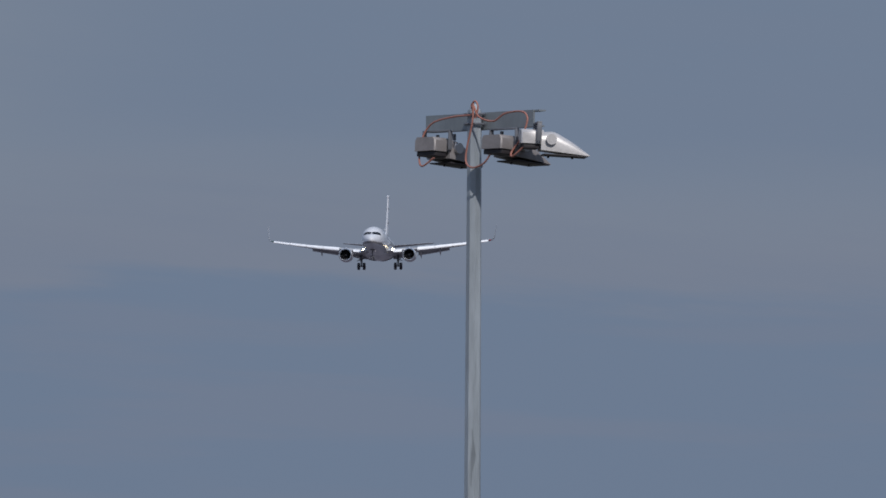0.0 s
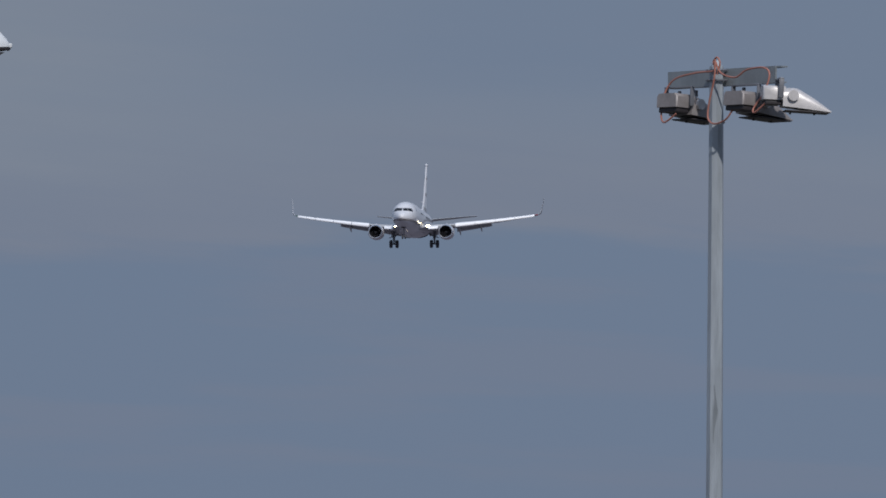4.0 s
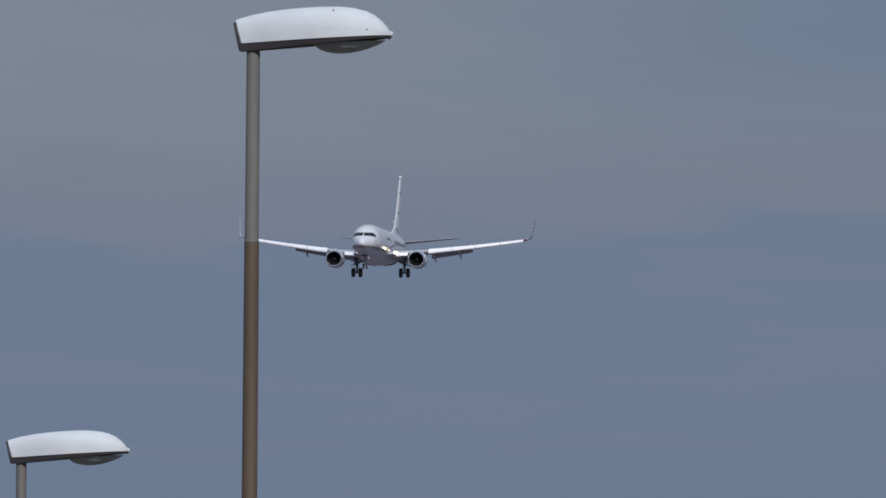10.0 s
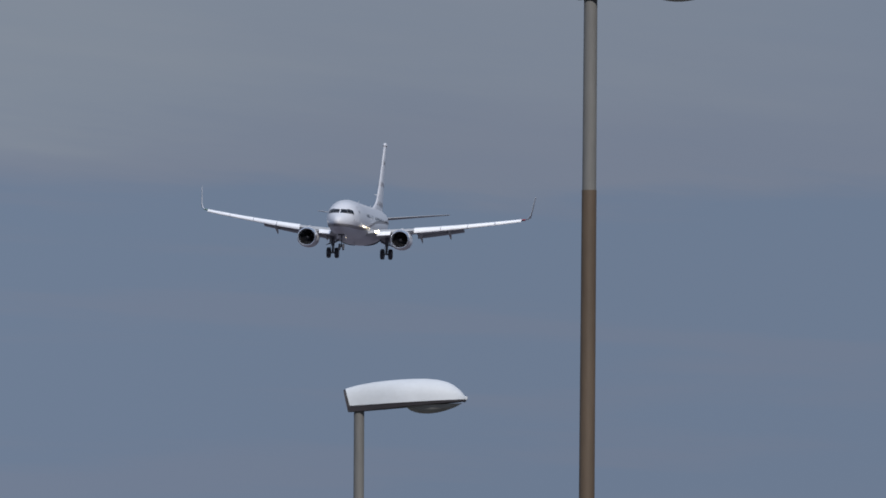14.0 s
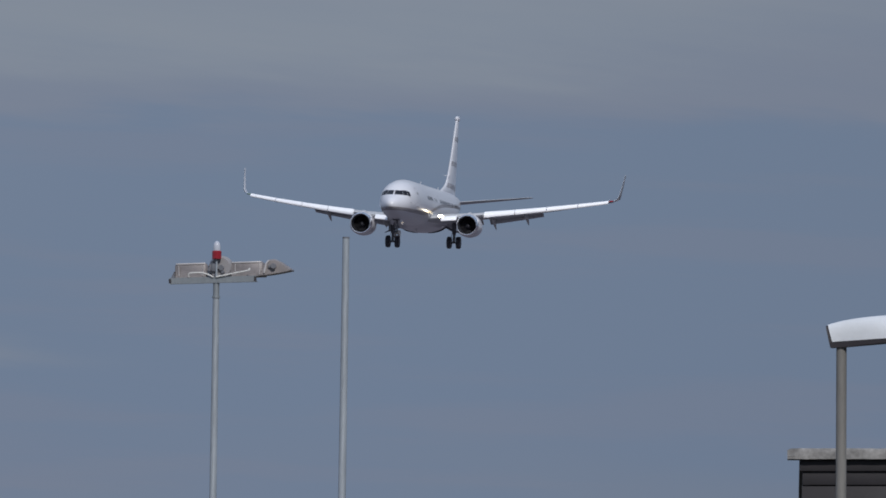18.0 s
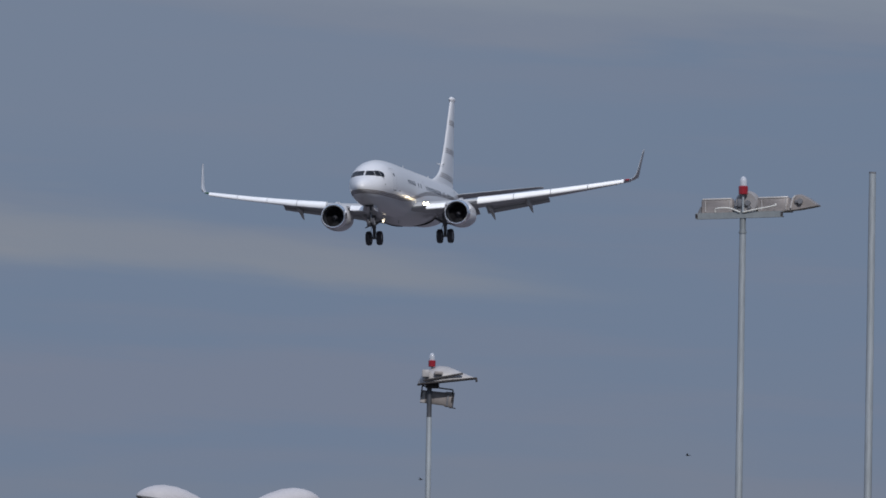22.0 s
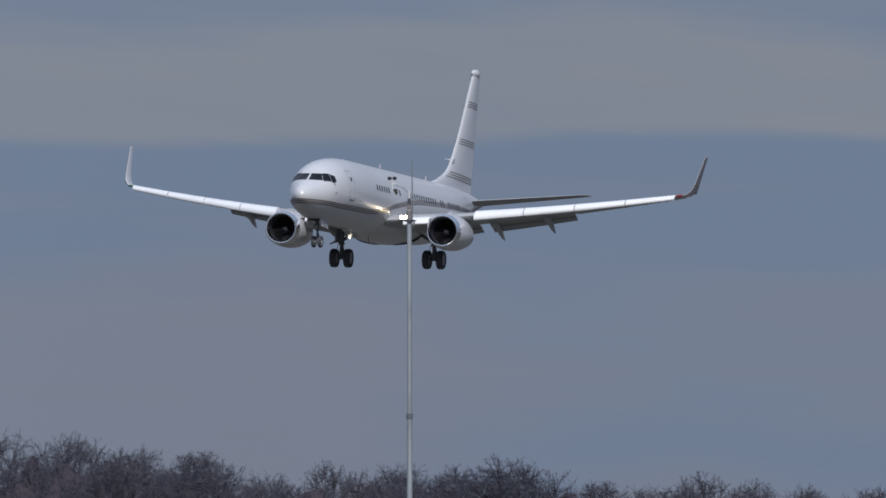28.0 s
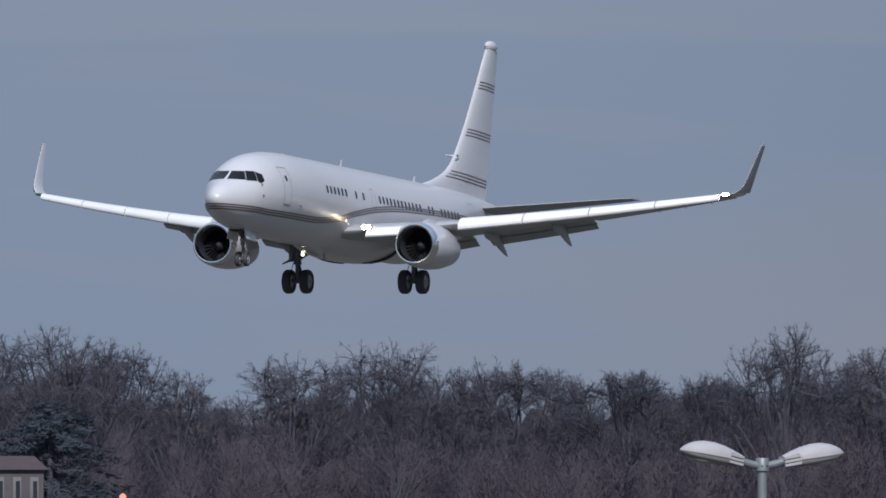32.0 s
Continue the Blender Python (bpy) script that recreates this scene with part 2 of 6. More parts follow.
WALL_DARK = material("dark_cladding", (0.019, 0.017, 0.020), 0.7, vary=0.3, scale=3, grain=30)
# Wood colours are lifted and blued to paint in the distance haze.
BARK = material("hazed_bark", (0.084, 0.087, 0.108), 0.9, vary=0.2, scale=0.4, grain=6, island=0.5, specular=0.1)
TWIG = twig_material("hazed_twigs", (0.150, 0.152, 0.188), (0.188, 0.173, 0.201), 0.3, 0.15, 0.6)
BRUSH = twig_material("hazed_russet_brush", (0.116, 0.113, 0.145), (0.153, 0.129, 0.151), 0.06, 0.12, 0.5)
NEEDLE = twig_material("hazed_conifer_needles", (0.064, 0.080, 0.106), (0.080, 0.096, 0.122), 0.4, 0.15, 0.3)
PLASTER = material("house_plaster", (0.105, 0.096, 0.110), 0.9, vary=0.25, scale=0.8, grain=10)
ROOF_TILE = material("brown_roof_tile", (0.080, 0.058, 0.066), 0.9, vary=0.3, scale=1.0, grain=8)
SHUTTER = material("pale_frame", (0.17, 0.165, 0.18), 0.7)


def ground_material():
    """Short winter grass; under the wood, beyond 1450 m, leaf litter in the wood's haze-lifted tone."""
    mat = bpy.data.materials.new("winter_ground")
    mat.use_nodes = True
    n = Nodes(mat.node_tree)
    co = n.add("ShaderNodeTexCoord").outputs["Object"]
    big, small = n.noise(co, 0.04, 5.0, 0.6), n.noise(co, 1.2, 3.0, 0.6)
    fac = n.math("ADD", n.math("MULTIPLY", big, 0.6), n.math("MULTIPLY", small, 0.4))
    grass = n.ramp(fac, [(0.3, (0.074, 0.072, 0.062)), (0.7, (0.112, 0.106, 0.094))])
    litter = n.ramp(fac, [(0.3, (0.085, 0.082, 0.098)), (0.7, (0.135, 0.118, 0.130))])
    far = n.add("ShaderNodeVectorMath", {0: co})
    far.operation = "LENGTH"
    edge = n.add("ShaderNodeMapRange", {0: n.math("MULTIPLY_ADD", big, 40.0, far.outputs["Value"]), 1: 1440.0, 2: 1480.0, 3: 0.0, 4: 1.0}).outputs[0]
    bsdf = n.add("ShaderNodeBsdfPrincipled", {"Base Color": n.mix(edge, grass, litter), "Roughness": 0.95, "Specular IOR Level": 0.1})
    n.add("ShaderNodeOutputMaterial", {0: bsdf.outputs[0]})
    return mat


GROUND = ground_material()
FEATHER = material("dark_feather", (0.02, 0.02, 0.022), 0.8)


# ---- mesh helpers ----
def part(name, bm, mat, parent, label="", smooth=True, normals=True):
    """Links a bmesh as one mesh object under a thing or a part."""
    if normals:
        bmesh.ops.recalc_face_normals(bm, faces=bm.faces)
    me = bpy.data.meshes.new(name)
    bm.to_mesh(me)
    bm.free()
    me.materials.append(mat)
    if smooth:
        for p in me.polygons:
            p.use_smooth = True
        me.set_sharp_from_angle(angle=radians(38))
    ob = new(name, me)
    ob.parent = parent
    if label:
        ob["label"] = label
    return ob


def thing(name, label, category, group="", at=None):
    ob = tagged(new(name), label, category, group)
    if at is not None:
        ob.matrix_world = at
    return ob


def loft(bm, rings, caps=True, closed=True):
    """Skins a list of rings of points."""
    vs = [[bm.verts.new(p) for p in ring] for ring in rings]
    k = len(vs[0])
    for a, b in zip(vs, vs[1:]):
        for i in range(k if closed else k - 1):
            j = (i + 1) % k
            bm.faces.new((a[i], a[j], b[j], b[i]))
    if caps and closed:
        bm.faces.new(vs[0])
        bm.faces.new(vs[-1])
    return vs


def tube(bm, pts, radii, sides=8, caps=True):
    """A round bar along points, with a radius for all or for each."""
    pts = [Vector(p) for p in pts]
    if not isinstance(radii, (list, tuple)):
        radii = [radii] * len(pts)
    rings, ref = [], None
    for i, p in enumerate(pts):
        d = (pts[min(i + 1, len(pts) - 1)] - pts[max(i - 1, 0)]).normalized()
        if ref is None:
            ref = d.orthogonal().normalized()
        u = (ref - d * ref.dot(d)).normalized()
        ref, v = u, d.cross(u)
        rings.append([p + (u * math.cos(a) + v * math.sin(a)) * radii[i] for a in (2 * math.pi * k / sides for k in range(sides))])
    loft(bm, rings, caps)


def box(bm, x0, x1, y0, y1, z0, z1, bevel=0.0, m=None):
    b = bmesh.new()
    vs = [b.verts.new((x, y, z)) for x in (x0, x1) for y in (y0, y1) for z in (z0, z1)]
    for f in ((0, 1, 3, 2), (4, 6, 7, 5), (0, 4, 5, 1), (2, 3, 7, 6), (0, 2, 6, 4), (1, 5, 7, 3)):
        b.faces.new([vs[i] for i in f])
    if bevel:
        bmesh.ops.bevel(b, geom=b.edges[:], offset=bevel, segments=2, affect="EDGES", profile=0.5)
    if m is not None:
        bmesh.ops.transform(b, matrix=m, verts=b.verts)
    base = {v: bm.verts.new(v.co) for v in b.verts}
    for f in b.faces:
        bm.faces.new([base[v] for v in f.verts])
    b.free()


def smooth_path(pts, steps=5):
    """Points along a Catmull-Rom curve."""
    pts = [Vector(p) for p in pts]
    out = []
    for i in range(len(pts) - 1):
        p0, p1, p2, p3 = pts[max(i - 1, 0)], pts[i], pts[i + 1], pts[min(i + 2, len(pts) - 1)]
        for s in range(steps):
            t = s / steps
            out.append(0.5 * ((2 * p1) + (p2 - p0) * t + (2 * p0 - 5 * p1 + 4 * p2 - p3) * t * t + (3 * p1 - p0 - 3 * p2 + p3) * t ** 3))
    return out + [pts[-1]]


def hermite(x, xs, ys):
    """A smooth curve through a table."""
    if x <= xs[0]:
        return ys[0]
    if x >= xs[-1]:
        return ys[-1]
    i = max(k for k in range(len(xs) - 1) if xs[k] <= x)
    d = [(ys[k + 1] - ys[k]) / (xs[k + 1] - xs[k]) for k in range(len(xs) - 1)]

    def slope(k):
        if k == 0 or k == len(xs) - 1:
            return d[min(k, len(d) - 1)]
        return 0.0 if d[k - 1] * d[k] <= 0 else 2 * d[k - 1] * d[k] / (d[k - 1] + d[k])
    h = xs[i + 1] - xs[i]
    t = (x - xs[i]) / h
    return ((1 + 2 * t) * (1 - t) ** 2 * ys[i] + t * (1 - t) ** 2 * h * slope(i) + t * t * (3 - 2 * t) * ys[i + 1] + t * t * (t - 1) * h * slope(i + 1))


# ---- ground ----
def ground_height(r):
    """The ground is flat, rises gently towards the wood and steeper behind its edge."""
    t = min(1.0, max(0.0, (r - 1100.0) / 600.0))
    u = min(1.0, max(0.0, (r - 1690.0) / 130.0))
    return 15.0 * t * t * (3 - 2 * t) + 10.5 * u * u * (3 - 2 * u)


def build_ground():
    bm = bmesh.new()
    rings = [[(r * math.cos(a), r * math.sin(a), ground_height(r)) for a in (2 * math.pi * k / 96 for k in range(96))] for r in (2, 40, 200, 900, *range(1100, 1700, 50), *range(1700, 1830, 20), 2400, 4900)]
    loft(bm, rings, caps=False)
    bm.faces.new([bm.verts.new((2 * math.cos(a), 2 * math.sin(a), 0.0)) for a in (2 * math.pi * k / 96 for k in range(96))])
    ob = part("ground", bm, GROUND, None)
    tagged(ob, "flat grass ground reaching to the horizon", "ground", kind="structure")


build_ground()



# ---- the airliner: x runs aft from the nose, y to its port side, z up from the cabin's axis ----
def craft(x, y, z):
    return Vector((17.0 - x, y, z))


NOSE = 0.45      # where the hull begins
HULL_X = (0.0, 0.12, 0.45, 1.0, 1.6, 2.2, 2.8, 3.5, 4.6, 6.2, 8.0, 15.0, 24.0, 27.0, 30.0, 33.0, 35.5, 37.8, 39.4)
HULL_W = (0.0, 0.28, 0.55, 0.83, 1.08, 1.29, 1.46, 1.60, 1.76, 1.86, 1.88, 1.88, 1.88, 1.82, 1.58, 1.18, 0.80, 0.42, 0.14)
HULL_T = (-0.70, -0.42, -0.16, 0.10, 0.38, 0.76, 1.12, 1.40, 1.66, 1.84, 1.90, 1.90, 1.90, 1.90, 1.90, 1.84, 1.74, 1.58, 1.36)
HULL_B = (-0.70, -0.98, -1.25, -1.50, -1.68, -1.81, -1.90, -1.97, -2.05, -2.10, -2.11, -2.11, -2.11, -1.86, -1.18, -0.36, 0.30, 0.82, 1.12)
HULL_U = tuple(math.sqrt(x) for x in HULL_X)


def hull(x):
    """Half width, middle height and half height of the hull at x."""
    u = math.sqrt(max(x - NOSE, 0.0))
    w, t, b = (hermite(u, HULL_U, table) for table in (HULL_W, HULL_T, HULL_B))
    return w, (t + b) / 2, (t - b) / 2


def half_width(x, z):
    if x <= NOSE:
        return 0.0
    w, c, h = hull(x)
    q = (z - c) / max(h, 1e-6)
    return w * math.sqrt(1 - q * q) if abs(q) < 1 else 0.0


def on_side(x, z, side=1, out=0.012):
    return craft(x, side * (half_width(x, z) + out), z)


def on_nose(phi, z, out=0.012):
    """The hull's point at height z in the direction phi (degrees from straight ahead, port positive) seen from a point inside the nose."""
    c = 3.4 + NOSE
    a = radians(phi)
    lo, hi = 0.0, 4.0
    for _ in range(26):
        r = (lo + hi) / 2
        x, y = c - r * math.cos(a), abs(r * math.sin(a))
        if x > NOSE and y < half_width(x, z):
            lo = r
        else:
            hi = r
    r = lo + out
    return craft(c - r * math.cos(a), r * math.sin(a), z)


def patch(bm, grid):
    """A sheet over a grid of points."""
    vs = [[bm.verts.new(p) for p in row] for row in grid]
    for a, b in zip(vs, vs[1:]):
        for i in range(len(a) - 1):
            bm.faces.new((a[i], a[i + 1], b[i + 1], b[i]))


def stripe_height(x):
    return hermite(x, (0.0, 4.0, 9.0, 11.8, 14.4, 17.4, 21.4, 27.0, 33.0), (-1.06, -1.12, -1.10, -0.90, -0.46, -0.06, 0.20, 0.34, 0.42))


def build_fuselage(jet):
    bm = bmesh.new()
    xs = [NOSE + x for x in [4.6 * (i / 26) ** 2 for i in range(1, 26)] + [4.6 + 1.2 * i for i in range(16)] + [23.8 + 0.65 * i for i in range(24)] + [39.4]]
    rings = []
    for x in [NOSE + 0.002] + xs:
        w, c, h = hull(x)
        rings.append([craft(x, w * math.cos(a), c + h * math.sin(a)) for a in (2 * math.pi * k / 48 for k in range(48))])
    loft(bm, rings)
    body = part("fuselage", bm, PAINT, jet)
    # belly fairing between the wings
    bm = bmesh.new()
    rings = []
    for i in range(25):
        t = i / 24
        x = 11.6 + 13.6 * t
        s = max(0.02, math.sin(math.pi * t) ** 0.7)
        rings.append([craft(x, (1.3 + 1.05 * s) * math.cos(a) * s, -1.42 + (0.78 if math.sin(a) > 0 else 1.05) * s * math.sin(a)) for a in (2 * math.pi * k / 32 for k in range(32))])
    loft(bm, rings)
    part("belly_fairing", bm, PAINT, jet, "white fairing under the wing roots")
    # windscreen panes, three to a side
    for side in (1, -1):
        for a0, a1, z0, z1, drop in ((2.0, 28, 0.26, 0.68, 0.0), (29, 50.5, 0.23, 0.70, 0.0), (51.5, 69, 0.14, 0.68, 0.10)):
            grid = []
            for j in range(5):
                f = j / 4
                row = []
                for i in range(7):
                    g = i / 6
                    lo = z0 + drop * abs(g - 0.35) * 2
                    hi = z1 - (0.10 * g if drop else 0.0)
                    row.append(on_nose(side * (a0 + (a1 - a0) * g), lo + (hi - lo) * f))
                grid.append(row)
            bm = bmesh.new()
            patch(bm, grid)
            part("windscreen_pane", bm, GLASS_DARK, body, "dark cockpit window pane")
    # cabin windows
    rows = [10.45 + 0.508 * i for i in range(6)] + [14.35, 15.35] + [17.6 + 0.508 * i for i in range(12)] + [24.4, 24.92] + [26.2 + 0.508 * i for i in range(6)]
    for side in (1, -1):
        for x in rows:
            bm = bmesh.new()
            loop = []
            for k in range(12):
                a = 2 * math.pi * k / 12
                cx, cz = math.copysign(abs(math.cos(a)) ** 0.6, math.cos(a)), math.copysign(abs(math.sin(a)) ** 0.6, math.sin(a))
                loop.append(bm.verts.new(on_side(x + 0.125 * cx, 0.40 + 0.185 * cz, side, 0.010)))
            bm.faces.new(loop)
            part("cabin_window", bm, CABIN_GLASS, body)
    # doors, drawn by the gap round them
    for side in (1, -1):
        for x0, x1, z0, z1, name in ((4.95, 5.75, -0.70, 1.05, "entry_door"), (16.5, 17.0, -0.08, 0.85, "overwing_exit"), (31.2, 31.95, -0.48, 1.2, "rear_door")):
            bm = bmesh.new()
            n = 10
            edge = [(x0 + (x1 - x0) * t / n, z0) for t in range(n)] + [(x1, z0 + (z1 - z0) * t / n) for t in range(n)] + [(x1 - (x1 - x0) * t / n, z1) for t in range(n)] + [(x0, z1 - (z1 - z0) * t / n) for t in range(n)]
            mx, mz = (x0 + x1) / 2, (z0 + z1) / 2
            inner = [(x + (0.03 if x < mx - 1e-6 else -0.03 if x > mx + 1e-6 else 0), z + (0.03 if z < mz else -0.03)) for x, z in edge]
            va = [bm.verts.new(on_side(x, z, side, 0.007)) for x, z in edge]
            vb = [bm.verts.new(on_side(x, z, side, 0.007)) for x, z in inner]
            for i in range(len(va)):
                j = (i + 1) % len(va)
                bm.faces.new((va[i], va[j], vb[j], vb[i]))
            part(name, bm, DOOR_GAP, body, "white cabin door with a fine grey gap round it")
    bm = bmesh.new()
    patch(bm, [[on_side(5.02 + 0.11 * i, -0.70 + 0.05 * j, 1, 0.011) for i in range(7)] for j in range(2)])
    part("door_sill", bm, SEAM, body)
    bm = bmesh.new()
    patch(bm, [[on_side(5.25 + 0.10 * i, 0.42 + 0.12 * j, 1, 0.011) for i in range(3)] for j in range(3)])
    part("door_window", bm, CABIN_GLASS, body)
    # three thin lines that run round the nose and sweep up over the wing
    for k in (-1, 0, 1):
        bm = bmesh.new()
        top, low = [], []
        pts = []
        for i in range(60):
            x = 33.0 - (33.0 - 4.05) * i / 59
            pts.append(("s", x, -1))
        for i in range(141):
            pts.append(("n", -85 + 170 * i / 140, 0))
        for i in range(60):
            pts.append(("s", 4.05 + (33.0 - 4.05) * i / 59, 1))
        for kind, q, side in pts:
            wide = 0.030
            if kind == "s":
                z = stripe_height(q) + 0.105 * k * (1 - 0.25 * (q > 30))
                top.append(on_side(q, z + wide, side, 0.009))
                low.append(on_side(q, z - wide, side, 0.009))
            else:
                z = stripe_height(3.5 * (abs(q) / 85) ** 2) + 0.105 * k
                top.append(on_nose(q, z + wide, 0.014))
                low.append(on_nose(q, z - wide, 0.014))
        patch(bm, [low, top])
        part("cheat_line", bm, STRIPE, body, "thin dark bronze stripe")
    # antennas, probes and drains
    for x, h, c in ((17.0, 0.34, 0.30), (27.1, 0.30, 0.32), (9.0, 0.07, 0.5)):
        bm = bmesh.new()
        loft(bm, [[craft(x + c * u + lean, v, 1.88 + z) for u, v in ((0, 0), (0.35, 0.035), (1, 0), (0.35, -0.035))] for z, lean in ((0, 0), (h, h * 0.55))])
        part("antenna", bm, PAINT, body, "small white blade antenna")
    for x, z in ((15.2, -2.55), (21.6, -2.3)):
        bm = bmesh.new()
        loft(bm, [[craft(x + 0.3 * u - q * 0.4, v, z + q) for u, v in ((0, 0), (0.35, 0.03), (1, 0), (0.35, -0.03))] for q in (0.3, 0.0)])
        part("belly_antenna", bm, FLAP, body)
    for side in (1,):
        for x, z in ((3.1, 0.1), (3.1, -0.4), (7.0, -0.62)):
            bm = bmesh.new()
            p = on_side(x, z, side, 0.0)
            tube(bm, [p, p + Vector((0.02, side * 0.025, 0)), p + Vector((0.14, side * 0.03, 0))], 0.030, 6)
            part("air_probe", bm, SEAM, body)
    # the landing light that swings out under the belly late in the approach
    c = craft(16.5, -1.46, -2.14)
    bm = bmesh.new()
    loft(bm, [[c + Vector((q, r * math.cos(a), r * math.sin(a))) for a in (2 * math.pi * k / 14 for k in range(14))] for q, r in ((-0.1, 0.13), (0.06, 0.15), (0.1, 0.12))])
    tube(bm, [c + Vector((-0.05, 0, 0.05)), c + Vector((-0.12, 0, 0.5))], 0.05, 8)
    lamp = part("retractable_light", bm, STRUT, jet, "retractable landing light under the belly")
    for dz in (-0.08, 0.08):
        bm = bmesh.new()
        loft(bm, [[c + Vector((q, r * math.cos(a), dz + r * math.sin(a))) for a in (2 * math.pi * k / 14 for k in range(14))] for q, r in ((0.09, 0.07), (0.14, 0.085), (0.18, 0.04))])
        part("belly_lamp", bm, LAMP_SMALL, lamp, "lit landing lamp")
    # wing inspection lights in the hull's side
    for side in (1,):
        for x, z, r in ((13.3, -0.85, 0.055), (13.75, -0.98, 0.02)):
            bm = bmesh.new()
            p = on_side(x, z, side, -0.01)
            loft(bm, [[p + Vector((r * math.cos(a), side * q, r * math.sin(a))) for a in (2 * math.pi * k / 12 for k in range(12))] for q, r in ((0.0, r), (0.03, r), (0.04, r * 0.5))])
            part("inspection_light", bm, LAMP_SMALL, body, "lit wing inspection light")
    # seal plates round the open main wheel wells
    for side in (1, -1):
        bm = bmesh.new()
        rings = []
        for i in range(12):
            a = radians(-22 - 56 * i / 11)
            q = 1 + 0.06 * math.sin(math.pi * i / 11)
            outer = [(2.28 * math.cos(a) * k, -1.42 + 1.04 * math.sin(a) * k) for k in (0.96, q + 0.025)]
            rings.append([craft(x, side * y, z) for x, (y, z) in ((19.1, outer[0]), (19.1, outer[1]), (19.3, outer[1]), (19.3, outer[0]))])
        loft(bm, rings)
        part("well_seal", bm, BLACK, body, "dark edge of the open wheel well")
    return lamp


# ---- wings ----
def wing_le(y):
    return 13.9 + (y - 1.9) * 0.71 if y < 5.0 else 16.1 + (y - 5.0) * 0.555


def wing_te(y):
    return 21.8 + (y - 1.9) * 0.03 if y < 5.4 else 21.9 + (y - 5.4) * 0.205


def wing_z(y):
    return -1.27 + 0.112 * (y - 1.9) + 0.0025 * (y - 1.9) ** 2


FOIL = ((0.0, 0.0), (0.012, 0.26), (0.05, 0.52), (0.12, 0.78), (0.25, 0.98), (0.42, 1.0), (0.62, 0.78), (0.82, 0.42), (1.0, 0.03),
        (1.0, -0.03), (0.82, -0.18), (0.62, -0.42), (0.42, -0.60), (0.25, -0.66), (0.12, -0.56), (0.05, -0.38), (0.012, -0.2))


def foil_ring(x0, chord, y, z, thick, side, cut=1.0, twist=0.0, roll=None):
    """A section of a wing: nose at x0, cut off at a part of its chord."""
    ring = []
    for u, v in FOIL:
        uu = min(u, cut)
        if uu < u:
            v = math.copysign(max(0.03, (1 - cut) * 1.2), v)
        x, h = uu * chord, v * thick * chord
        x, h = x * math.cos(twist) + h * math.sin(twist), h * math.cos(twist) - x * math.sin(twist)
        if roll is None:
            ring.append(craft(x0 + x, side * y, z + h))
        else:
            ring.append(craft(x0 + x, side * (y - h * math.sin(roll)), z + h * math.cos(roll)))
    return ring


